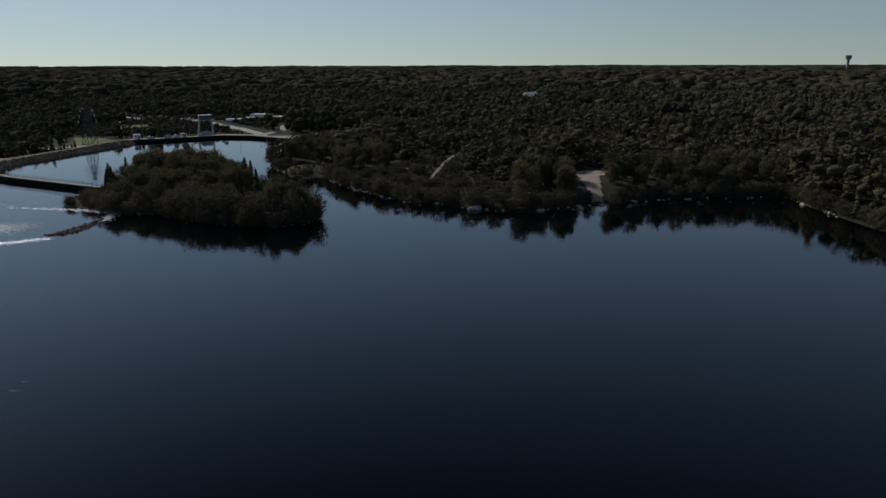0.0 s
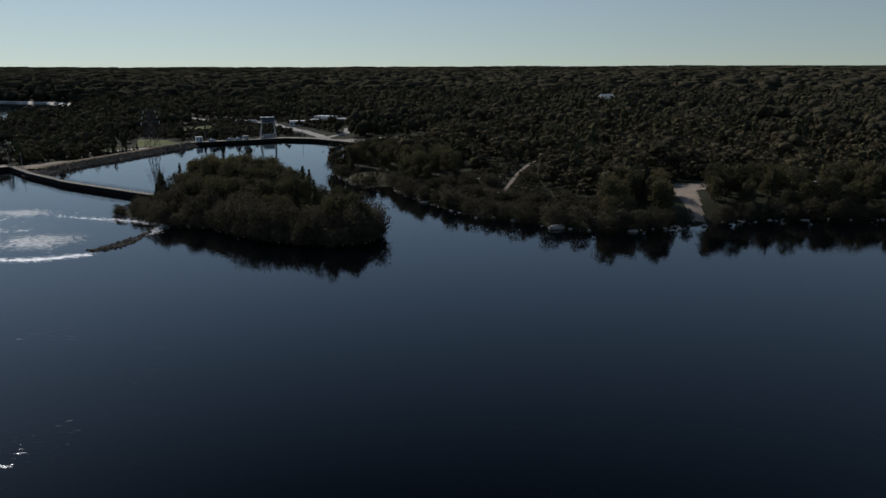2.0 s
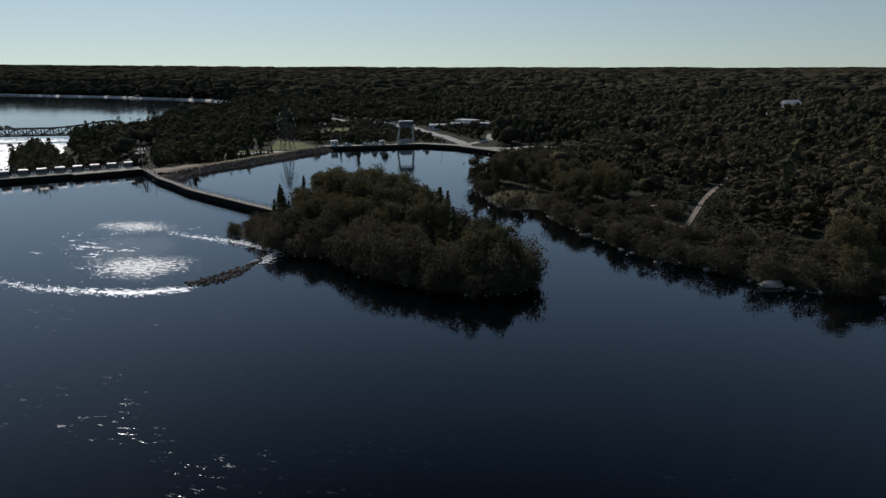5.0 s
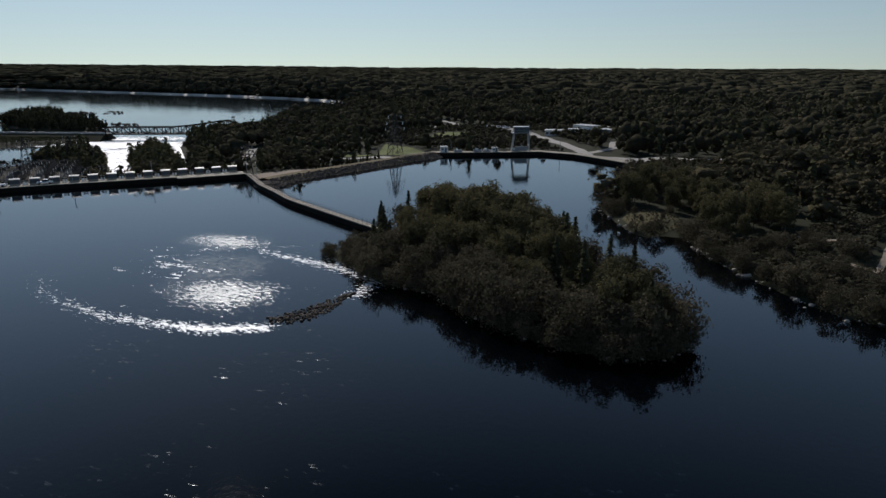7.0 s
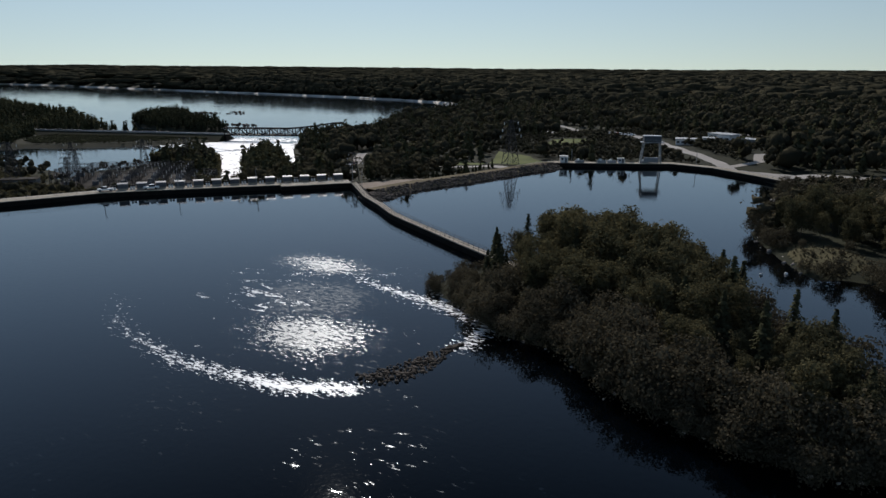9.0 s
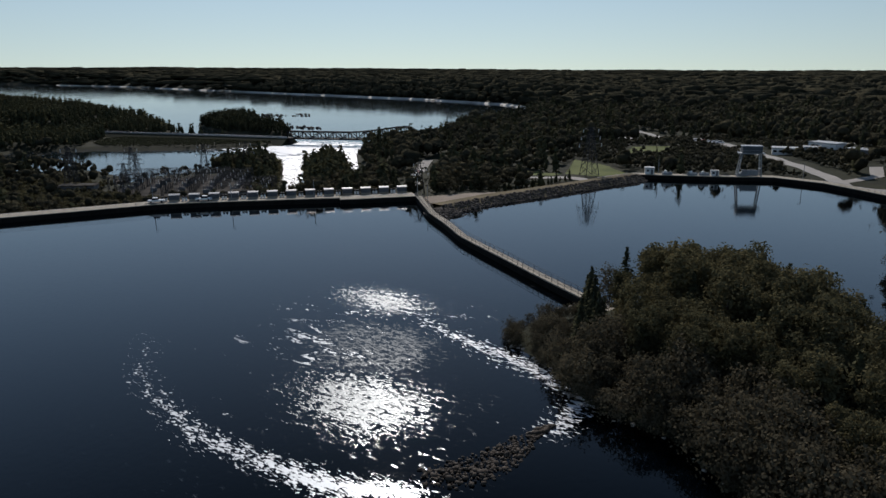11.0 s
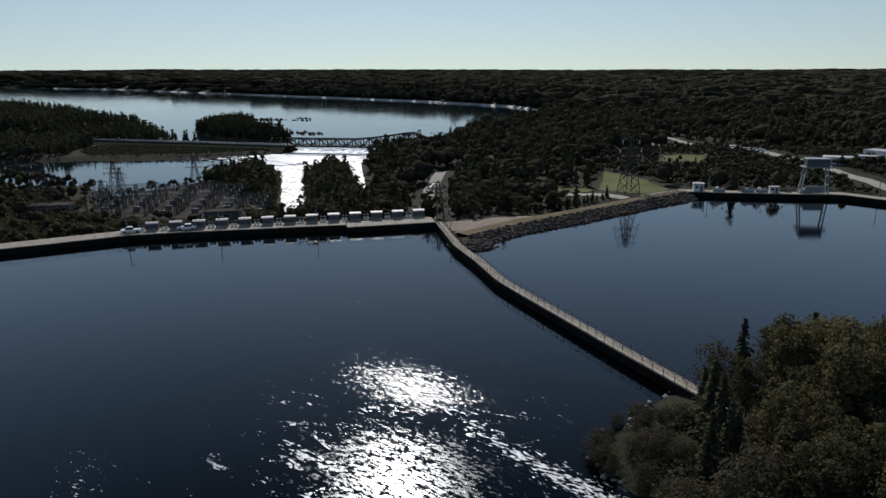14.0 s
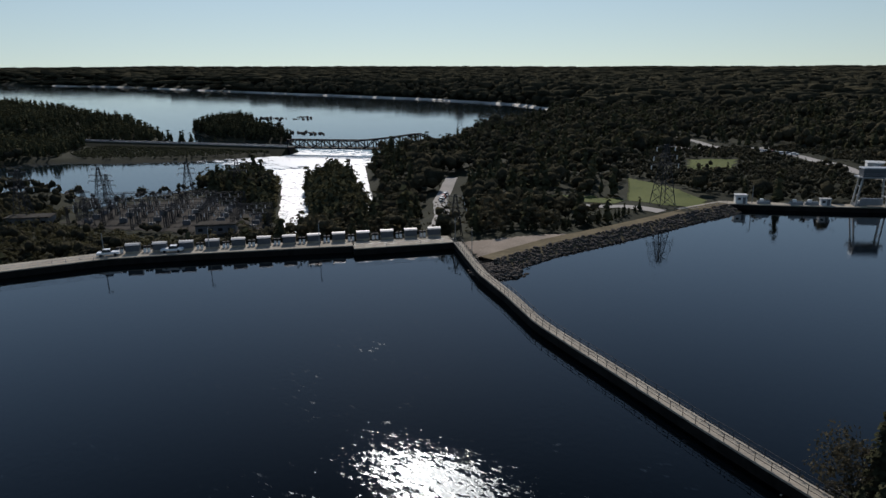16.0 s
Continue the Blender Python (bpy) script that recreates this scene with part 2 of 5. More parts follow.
M_SHOAL = surface("wet_shoal_rock", (0.022, 0.018, 0.014), (0.085, 0.070, 0.055), 0.7, 0, 3.5, 0.6, 0.05)
M_PALE = surface("pale_rock", (0.18, 0.16, 0.14), (0.42, 0.38, 0.33), 0.9, 0, 2.5, 0.5, 0.05)
M_STEEL = surface("galvanised_steel", (0.22, 0.23, 0.24), (0.38, 0.39, 0.40), 0.5, 0.7, 3, 0.5, 0.003)
M_TOWER = surface("weathered_steel", (0.03, 0.031, 0.033), (0.07, 0.071, 0.073), 0.7, 0.0, 3, 0.5, 0.003)
M_DARK = surface("dark_steel", (0.008, 0.009, 0.01), (0.02, 0.022, 0.024), 0.7, 0.0, 3, 0.5, 0.003)
M_YARD = surface("yard_gravel", (0.02, 0.018, 0.015), (0.06, 0.054, 0.045), 0.95, 0, 2.5, 0.12, 0.05)
M_WHITE = surface("white_paint", (0.62, 0.62, 0.60), (0.80, 0.80, 0.78), 0.5, 0, 3, 0.5, 0.004)
M_GREY = surface("grey_cladding", (0.10, 0.105, 0.11), (0.17, 0.175, 0.18), 0.6, 0, 3, 0.5, 0.004)
M_ROOF = surface("pale_roof", (0.30, 0.30, 0.29), (0.44, 0.44, 0.425), 0.5, 0.1, 2, 0.4, 0.004)
M_GLASS = surface("dark_glass", (0.01, 0.012, 0.014), (0.02, 0.022, 0.025), 0.15, 0, 3, 0.5, 0.001)
M_TYRE = surface("tyre_rubber", (0.015, 0.015, 0.015), (0.03, 0.03, 0.03), 0.85, 0, 5, 1, 0.002)
M_CAR = [surface("car_paint_" + c, a, b, 0.3, 0.1, 1, 0.3, 0.0005) for c, a, b in (
    ("white", (0.7, 0.7, 0.7), (0.78, 0.78, 0.77)), ("silver", (0.4, 0.41, 0.42), (0.48, 0.49, 0.5)),
    ("red", (0.25, 0.03, 0.02), (0.3, 0.04, 0.03)), ("dark", (0.03, 0.035, 0.045), (0.05, 0.055, 0.06)))]
M_WATER, M_RIVER, M_FOAM = reservoir_water(), river_water(), white_water()


# ---- mesh helpers ----
def mesh_of(name, verts, faces, material):
    """A mesh from arrays: faces all of one size."""
    verts, faces = np.asarray(verts, np.float32), np.asarray(faces, np.int32)
    k = faces.shape[1]
    me = bpy.data.meshes.new(name)
    me.vertices.add(len(verts))
    me.vertices.foreach_set("co", verts.ravel())
    me.loops.add(faces.size)
    me.loops.foreach_set("vertex_index", faces.ravel())
    me.polygons.add(len(faces))
    me.polygons.foreach_set("loop_start", np.arange(0, faces.size, k, dtype=np.int32))
    me.update(calc_edges=True)
    me.materials.append(material)
    return me


def part(name, bm, material, parent=None, label=""):
    """Links a bmesh as one mesh object under a thing or a part."""
    me = bpy.data.meshes.new(name)
    bm.to_mesh(me)
    bm.free()
    me.materials.append(material)
    ob = new(name, me)
    ob.parent = parent
    return tagged(ob, label)


def box(bm, centre, size, turn=0.0, taper=1.0, bevel=0.0):
    """A box, its top narrowed by taper, turned about z by turn radians, edges bevelled."""
    got = bmesh.ops.create_cube(bm, size=1.0)["verts"]
    rot = Matrix.Rotation(turn, 4, "Z")
    for v in got:
        k = taper if v.co.z > 0 else 1.0
        v.co = rot @ Vector((v.co.x * size[0] * k, v.co.y * size[1] * k, v.co.z * size[2])) + Vector(centre)
    if bevel:
        edges = list({e for v in got for e in v.link_edges})
        bmesh.ops.bevel(bm, geom=edges, offset=bevel, segments=1, affect="EDGES")


def beam(bm, p, q, w, d=None):
    """A square bar from p to q."""
    p, q = Vector(p), Vector(q)
    way = q - p
    rot = way.to_track_quat("Z", "Y").to_matrix()
    d = d or w
    ring = [rot @ Vector((sx * w / 2, sy * d / 2, 0)) for sx, sy in ((-1, -1), (1, -1), (1, 1), (-1, 1))]
    a = [bm.verts.new(p + r) for r in ring]
    b = [bm.verts.new(q + r) for r in ring]
    for i in range(4):
        bm.faces.new((a[i], a[(i + 1) % 4], b[(i + 1) % 4], b[i]))
    bm.faces.new(a[::-1])
    bm.faces.new(b)


def thing(name, label, category, group="", place=(0, 0, 0), turn=0.0):
    ob = new(name)
    ob.matrix_basis = pose(*place, 0, 0, math.degrees(turn))
    ob.empty_display_size = 0.3
    return tagged(ob, label, category, group)


def structure(name, me, label):
    return tagged(new(name, me), label, kind="structure")


# ---- the plan ----
RESERVOIR = [(-900, -800), (250, -800), (180, -100), (150, 60), (135, 150), (119, 190), (117, 206), (115, 232), (98, 235), (78, 233), (60, 229),
             (49, 223), (37, 217), (22, 213), (8, 216), (-5, 225), (-18, 231), (-31, 246), (-43, 262), (-52, 284), (-57, 276), (-63, 277),
             (-72, 292), (-83, 314), (-77, 345), (-86, 370), (-89, 402), (-120, 428), (-141, 431), (-153, 423), (-187, 404), (-190, 380),
             (-196, 345), (-203, 317), (-205, 300), (-205, 294), (-227, 309), (-244, 291), (-277, 250), (-286, 239), (-294.5, 220), (-306, 190),
             (-334, 152), (-420, 60)]
ISLAND = [(-126.5, 221.5), (-118, 218.5), (-106, 211), (-98, 208), (-90, 208), (-82, 202), (-70, 196), (-60, 192), (-48, 192), (-41, 196), (-39.5, 203),
          (-46, 217), (-56, 228), (-66, 240), (-78, 252), (-92, 262), (-106, 263), (-117, 256), (-126, 247), (-127.5, 238), (-127.5, 228)]
RIVER = [(-300, 350), (-331, 381), (-377, 418), (-440, 474), (-448, 530), (-470, 600), (-490, 680), (-502, 760), (-508, 840), (-506, 900),
         (-526, 930), (-588, 973), (-746, 1069), (-967, 1120), (-1215, 1138), (-1674, 1168), (-2390, 1214), (-2776, 1174), (-4500, 1040), (-4500, 700), (-1500, 545), (-1280, 515), (-1030, 510), (-840, 503),
         (-730, 488), (-688, 472), (-640, 468), (-600, 482), (-535, 482), (-530, 465), (-553, 425), (-597, 376), (-620, 365), (-650, 320),
         (-600, 260), (-509, 286), (-491, 309), (-462, 313), (-444, 300), (-425, 285), (-440, 320), (-437, 350), (-440, 385), (-421, 396),
         (-361, 349), (-318, 316)]
ISLE = [(-314, 334), (-351, 357), (-396, 392), (-412, 420), (-395, 425), (-382, 413), (-341, 381), (-308, 354)]
ISLET = [(-790, 556), (-800, 625), (-770, 622), (-740, 590), (-640, 560), (-592, 537), (-600, 522), (-640, 513), (-672, 510), (-740, 528)]
LEFT_BANK = [(-1300, 511), (-1030, 507), (-840, 500), (-730, 485), (-690, 468), (-632, 388), (-640, 345), (-668, 300), (-1000, 300), (-1300, 400)]
LOW = -16.0
HEIGHTS = [(10, 228, 2), (50, 260, 4), (4, 310, 6), (63, 570, 10), (120, 215, 3), (200, 260, 7), (120, 400, 9), (0, 450, 8), (-60, 300, 2),
           (-60, 400, 4), (-139, 440, 1.4), (-100, 480, 4), (-200, 440, 0), (-245, 420, -3), (-230, 375, -3), (-207, 303, 1.6),
           (-217, 314, 1.4), (-205, 330, 1.6), (-212, 350, -1.5), (-200, 395, 0.5), (-370, 300, -12), (-400, 320, -12), (-330, 300, -12),
           (-300, 250, -10), (-255, 330, -4), (-270, 352, -6), (-300, 394, -7), (-380, 470, -8)]
HEIGHTS2 = [(-655, 432, -13.5), (-625, 445, -14), (-600, 455, -14.8), (-560, 470, -15), (-590, 410, -14.5), (-440, 520, -8), (-500, 650, -8), (-300, 600, -4), (-180, 530, 1), (-640, 400, -14.3), (-680, 395, -13.6), (-700, 450, -12.5), (-560, 240, -13),
            (-480, 240, -13), (-900, 480, -9), (-400, 120, 2), (-700, 0, 3), (300, 0, 5), (400, 500, 11), (-400, 800, -4), (-200, 800, 3)]


def signed(px, py, ring):
    """Distance to a closed outline, positive inside."""
    pts = np.array(ring, float)
    best = np.full(px.shape, 1e12)
    inside = np.zeros(px.shape, bool)
    for (ax, ay), (bx, by) in zip(pts, np.roll(pts, -1, 0)):
        dx, dy = bx - ax, by - ay
        k = np.clip(((px - ax) * dx + (py - ay) * dy) / (dx * dx + dy * dy), 0, 1)
        best = np.minimum(best, (px - ax - k * dx) ** 2 + (py - ay - k * dy) ** 2)
        if dy:
            cross = ((ay > py) != (by > py)) & (px < dx * (py - ay) / dy + ax)
            inside ^= cross
    d = np.sqrt(best)
    return np.where(inside, d, -d)


def waves(px, py, scale, seed):
    """Smooth uneven relief made of a few crossed sines, about -1 to 1."""
    r = np.random.RandomState(seed)
    total = np.zeros(np.shape(px))
    for i in range(6):
        a, ph, f = r.uniform(0, 6.28), r.uniform(0, 6.28), r.uniform(0.6, 1.8) / scale
        total = total + np.sin((px * math.cos(a) + py * math.sin(a)) * f * 6.28 + ph)
    return total / 3.5


def land(px, py):
    """Height of the land itself, before the water cuts into it."""
    num = den = 0
    for hx, hy, hz in HEIGHTS + HEIGHTS2:
        w = 1 / ((px - hx) ** 2 + (py - hy) ** 2 + 150) ** 1.5
        num, den = num + w * hz, den + w
    near = num / den
    far_r = np.hypot(px, py)
    far = 5 - np.clip(far_r - 900, 0, 5000) * 0.0026 + np.clip(-px - 900, 0, 5000) * 0.005 + np.clip(-px - 2400, 0, 3000) * 0.010 + waves(px, py, 900, 3) * 2.5
    k = np.clip((far_r - 650) / 450, 0, 1)
    return near * (1 - k) + far * k + waves(px, py, 45, 5) * 0.5


def height(px, py):
    u = np.minimum(signed(px, py, RESERVOIR), -signed(px, py, ISLAND))
    isle = signed(px, py, ISLAND)
    lo = np.minimum(np.minimum(signed(px, py, RIVER), -signed(px, py, ISLE)), -signed(px, py, ISLET))
    base = land(px, py)
    # low flats on both sides of the causeway
    k = np.clip(((px + 712) * 182 + (py - 409) * 75) / (182 ** 2 + 75 ** 2), 0, 1)
    off = np.hypot(px + 712 - 182 * k, py - 409 - 75 * k)
    north = (py - 409) * 182 - (px + 712) * 75 > 0
    base = np.minimum(base, -14.0 + np.maximum(0, off - np.where(north, 14, 75)) * 0.2)
    base = np.where(isle > 0, np.minimum(2.2, 0.15 + isle * 0.2), base)
    low_isle = np.maximum(signed(px, py, ISLE), signed(px, py, ISLET))
    base = np.where(low_isle > 0, LOW + 6, base)
    shore = np.where(base > 0, np.minimum(base, 0.1 + np.maximum(-u, 0) * 0.3), base)
    shore = np.where(shore > LOW, np.minimum(shore, LOW + 0.1 + np.maximum(-lo, 0) * 0.38), shore)
    h = np.where(u > 0, -np.minimum(4, u * 0.35), shore)
    return np.where(lo > 0, LOW - np.minimum(3, lo * 0.3), h)


def steps(lo, hi, fine_lo, fine_hi, step, grow=1.07):
    mid = list(np.arange(fine_lo, fine_hi + step / 2, step))
    s, a = step, mid[0]
    left = []
    while a > lo:
        s *= grow
        a -= s
        left.append(max(a, lo))
    s, b = step, mid[-1]
    right = []
    while b < hi:
        s *= grow
        b += s
        right.append(min(b, hi))
    return np.array(left[::-1] + mid + right)


GX, GY = steps(-4950, 4950, -760, 260, 5.0), steps(-1500, 4950, 100, 780, 5.0)
MX, MY = np.meshgrid(GX, GY)
GH = height(MX, MY)


def ground_at(px, py):
    """Height of the built ground sheet."""
    px, py = np.asarray(px, float), np.asarray(py, float)
    i = np.clip(np.searchsorted(GX, px) - 1, 0, len(GX) - 2)
    j = np.clip(np.searchsorted(GY, py) - 1, 0, len(GY) - 2)
    a = np.clip((px - GX[i]) / (GX[i + 1] - GX[i]), 0, 1)
    b = np.clip((py - GY[j]) / (GY[j + 1] - GY[j]), 0, 1)
    return (GH[j, i] * (1 - a) + GH[j, i + 1] * a) * (1 - b) + (GH[j + 1, i] * (1 - a) + GH[j + 1, i + 1] * a) * b


# ---- ground and water ----
cols, rows_n = len(GX), len(GY)
idx = np.arange(cols * rows_n).reshape(rows_n, cols)
quads = np.stack([idx[:-1, :-1], idx[:-1, 1:], idx[1:, 1:], idx[1:, :-1]], -1).reshape(-1, 4)
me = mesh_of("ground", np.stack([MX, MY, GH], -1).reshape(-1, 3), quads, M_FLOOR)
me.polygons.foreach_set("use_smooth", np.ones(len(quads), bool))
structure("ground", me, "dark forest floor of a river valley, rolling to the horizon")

bm = bmesh.new()
WATER_EDGE = [(-900, -800), (270, -800), (200, -100), (170, 60), (150, 150), (135, 250), (-20, 262), (-40, 300), (-70, 330), (-70, 412),
              (-120, 428), (-141, 431), (-153, 423), (-187, 404), (-198, 380), (-208, 317), (-209, 299), (-227, 309), (-244, 291), (-277, 250),
              (-286, 239), (-294.5, 220), (-306, 190), (-340, 152), (-430, 60)]
f = bm.faces.new([bm.verts.new((x, y, 0)) for x, y in WATER_EDGE])
bmesh.ops.triangulate(bm, faces=[f])
me = bpy.data.meshes.new("reservoir")
bm.to_mesh(me)
bm.free()
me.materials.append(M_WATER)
structure("water_reservoir", me, "calm dark blue reservoir water with an eddy of broken water")
me = mesh_of("river", [(-4950, -200, LOW), (0, -200, LOW), (0, 2500, LOW), (-4950, 2500, LOW)], [(0, 1, 2, 3)], M_RIVER)
structure("water_river", me, "wind-ruffled pale river below the dam")


def draped(name, line, width, material, label, lift=0.18, kind="structure", category="", ragged=0.0):
    """A strip that lies on the ground along a line."""
    pts = [Vector((x, y, 0)) for x, y in line]
    fine = []
    for a, b in zip(pts, pts[1:]):
        n = max(1, int((b - a).length / 2.5))
        fine += [a.lerp(b, i / n) for i in range(n)]
    fine.append(pts[-1])
    rng = random.Random(len(line) * 7 + int(width * 10))
    verts = []
    for i, p in enumerate(fine):
        way = (fine[min(i + 1, len(fine) - 1)] - fine[max(i - 1, 0)]).normalized()
        side = Vector((-way.y, way.x, 0)) * width / 2
        for k in (-1, -0.33, 0.33, 1):
            q = p + side * k * (1 + rng.uniform(-ragged, ragged))
            verts.append((q.x, q.y, float(ground_at(q.x, q.y)) + lift))
    faces = [(4 * i + j, 4 * i + j + 1, 4 * i + j + 5, 4 * i + j + 4) for i in range(len(fine) - 1) for j in range(3)]
    return structure(name, mesh_of(name, verts, faces, material), label)


def meadow(name, ring, material, label, lift=0.16, cell=3.0):
    """A sheet on the ground within an outline."""
    xs, ys = [p[0] for p in ring], [p[1] for p in ring]
    gx, gy = np.arange(min(xs), max(xs) + cell, cell), np.arange(min(ys), max(ys) + cell, cell)
    mx, my = np.meshgrid(gx, gy)
    ok = signed(mx, my, ring) > -cell * 0.5
    hz = ground_at(mx, my) + lift
    ids = np.arange(mx.size).reshape(mx.shape)
    q = np.stack([ids[:-1, :-1], ids[:-1, 1:], ids[1:, 1:], ids[1:, :-1]], -1)
    keep = ok[:-1, :-1] & ok[:-1, 1:] & ok[1:, 1:] & ok[1:, :-1]
    return structure(name, mesh_of(name, np.stack([mx, my, hz], -1).reshape(-1, 3), q[keep], material), label)


LAWN = [(-248, 455), (-232, 445), (-214, 429), (-197, 411), (-193, 397), (-205, 393), (-222, 402)]
LAWN_C = [(-254, 391), (-222, 395), (-224, 404), (-240, 408), (-256, 400)]
LAWN_B = [(-247, 522), (-224, 524), (-215, 491), (-232, 482)]
APRON = [(-226, 310), (-219, 318), (-210, 332), (-205, 345), (-201, 330), (-201, 310), (-201, 293)]
CLEARING = [(44, 262), (52, 270), (66, 272), (66, 262), (56, 258), (53, 240), (51, 225), (47, 224), (47, 240), (48, 255)]
POINT = [(-71, 299), (-64, 302), (-54, 295), (-52, 288), (-56, 280), (-60, 279), (-65, 283), (-69, 291)]
YARD = [(-396, 272), (-330, 300), (-322, 316), (-345, 330), (-405, 338), (-415, 300)]
OPEN = [(-226, 362), (-190, 372), (-190, 396), (-196, 414), (-222, 440), (-242, 442), (-229, 405)]
LOW_GROVE = [(-252, 438), (-196, 425), (-150, 430), (-118, 440), (-115, 540), (-150, 575), (-262, 600), (-280, 520)]
LOW_SHORE = [(-45, 268), (-31, 246), (-5, 225), (22, 213), (24, 240), (6, 262), (8, 290), (-10, 300), (-24, 278)]
LOW_CORNER = [(-96, 404), (-88, 370), (-78, 345), (-50, 338), (-42, 402), (-66, 414)]
ROADS = [([(-262, 380), (-246, 385.5), (-218, 389), (-201, 383)], 4.4), ([(-252, 329), (-258, 338), (-273, 357), (-294, 380), (-309, 402), (-326, 426)], 5.6),
         ([(-300, 640), (-264, 600), (-238, 577), (-205, 549), (-174, 517), (-150, 480), (-125, 445), (-114, 424), (-88, 410), (-64, 413), (-40, 420)], 6.0),
         ([(-24, 278), (-18, 274.5), (-9, 276)], 1.7), ([(-19, 262), (-8, 255), (-3, 280), (6, 313), (9, 348), (0, 390), (-40, 420)], 1.5), ([(-117, 432), (-108, 450), (-112, 470)], 5.0),
         ([(66, 267), (90, 272), (130, 290), (160, 330)], 4.0), ([(-290, 590), (-255, 588), (-225, 600)], 9.0),
         ([(-150, 590), (-60, 680), (60, 860)], 7.0)]
structure_lawn = meadow("lawn", LAWN, M_GRASS, "mown green lawn below the embankment", 0.16, 1.2)
meadow("lawn_strip", LAWN_C, M_GRASS, "mown green strip behind a pale road")
meadow("lawn_far", LAWN_B, M_GRASS, "mown green lawn among trees")
meadow("gravel_apron", APRON, M_SAND, "dry tan grass and gravel beside the dam", 0.16, 1.2)
meadow("boat_launch", CLEARING, M_SAND, "pale sandy boat launch clearing at the shore", 0.2, 0.8)
meadow("grassy_point", POINT, M_MOSS, "dry yellow grass on a low point", 0.14, 0.8)
meadow("switchyard_gravel", YARD, M_YARD, "brown-grey gravel yard under electrical gantries")
for line, w in ROADS:
    if w < 2:
        draped("footpath", line, w, M_SAND, "sandy footpath winding through scrub", 0.2, ragged=0.2)
    else:
        draped("road", line, w, M_ROAD, "pale gravel and asphalt road through trees", 0.2, ragged=0.05)


M_CLAD = surface("blue_grey_cladding", (0.05, 0.06, 0.07), (0.09, 0.10, 0.115), 0.55, 0, 3, 0.5, 0.004)

# ---- dam and walls ----
DECK = 1.8


def prism(bm, ring, z0, z1):
    """An upright solid over an outline."""
    a = [bm.verts.new((x, y, z0)) for x, y in ring]
    b = [bm.verts.new((x, y, z1)) for x, y in ring]
    n = len(ring)
    for i in range(n):
        bm.faces.new((a[i], a[(i + 1) % n], b[(i + 1) % n], b[i]))
    bm.faces.new(a[::-1])
    bm.faces.new(b)
    bmesh.ops.recalc_face_normals(bm, faces=bm.faces[:])


def offset_line(line, d):
    """The line moved to its left by d."""
    out = []
    for i, p in enumerate(line):
        a, b = Vector(line[max(i - 1, 0)]), Vector(line[min(i + 1, len(line) - 1)])
        if 0 < i < len(line) - 1:
            u, v = (Vector(p) - a).normalized(), (b - Vector(p)).normalized()
            way = (u + v).normalized()
            k = 1 / max(0.5, way.dot(u))
        else:
            way, k = (b - a).normalized(), 1
        out.append((p[0] - way.y * d * k, p[1] + way.x * d * k))
    return out


def wall_run(name, line, width, z0, label, deck_label="pale worn concrete deck"):
    """A concrete wall along a line (water face on the line, body to its left) with a wet body coloured shade-dark and a
    pale deck slab.
    """
    top = thing(name, label, "dam wall")
    back = offset_line(line, width)
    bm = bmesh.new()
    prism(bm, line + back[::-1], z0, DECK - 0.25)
    part("wall_body", bm, M_WET_SHADED, top, "wet concrete face coloured shade-dark")
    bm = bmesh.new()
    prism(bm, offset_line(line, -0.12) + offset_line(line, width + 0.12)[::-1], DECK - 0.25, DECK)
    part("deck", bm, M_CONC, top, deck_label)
    return top


def along(line, gap, start=0.0):
    """Points and directions every gap metres along a line."""
    out, need = [], start
    for a, b in zip(line, line[1:]):
        a, b = Vector((*a, 0)), Vector((*b, 0))
        length = (b - a).length
        d = need
        while d <= length:
            out.append((a.lerp(b, d / length), (b - a).normalized()))
            d += gap
        need = d - length
    return out


def railing(name, line, gap, high, label, z=DECK, steel=M_STEEL):
    """A pipe railing of posts and three rails."""
    top = thing(name, label, "railing")
    spots = along(line, gap)
    post = bmesh.new()
    beam(post, (0, 0, 0), (0, 0, high), 0.07)
    first = part("post", post, steel, top)
    first.location = (*spots[0][0].xy, z)
    for p, _ in spots[1:]:
        ob = new("post", first.data)
        ob.parent, ob.location = top, (*p.xy, z)
    for k in (0.45, 0.97):
        bm = bmesh.new()
        prism(bm, offset_line(line, -0.028) + offset_line(line, 0.028)[::-1], z + high * k - 0.028, z + high * k + 0.028)
        part("rail", bm, steel, top)
    return top


WALL = [(-117.5, 242.0), (-126.4, 246.1), (-138.4, 251.7), (-155.4, 260.0), (-163.5, 263.9), (-172.4, 268.3), (-177.0, 270.8), (-189.4, 279.5), (-202.5, 287.7), (-225, 306)]
wall_run("training_wall", WALL[::-1], 1.9, -5, "narrow bending concrete wall with a walkway, standing in water")
# darker steel than the other railings: backlight is put into the colour
for off in (0.12, 1.76):
    railing("walkway_railing", offset_line(WALL, -off), 2.4, 1.1, "steel pipe railing along the walkway wall, toned dark as if backlit", DECK, M_TOWER)
BLOCK = [(-225, 306), (-240.7, 284.8)]
wall_run("intake_block", BLOCK, -7.5, -20, "broad concrete intake block at the end of the dam")
DAM = [(-243.2, 287.0), (-273, 252), (-282, 240), (-290.5, 219), (-303, 189), (-334, 152)]
wall_run("concrete_dam", DAM, -7.0, -20, "long low concrete gate dam with a pale deck")
railing("deck_railing", offset_line(DAM[2:5], -0.3), 3.0, 1.1, "steel pipe railing on the dam deck")
railing("deck_railing", offset_line(BLOCK, -0.25), 3.0, 1.05, "steel pipe railing on the intake block")

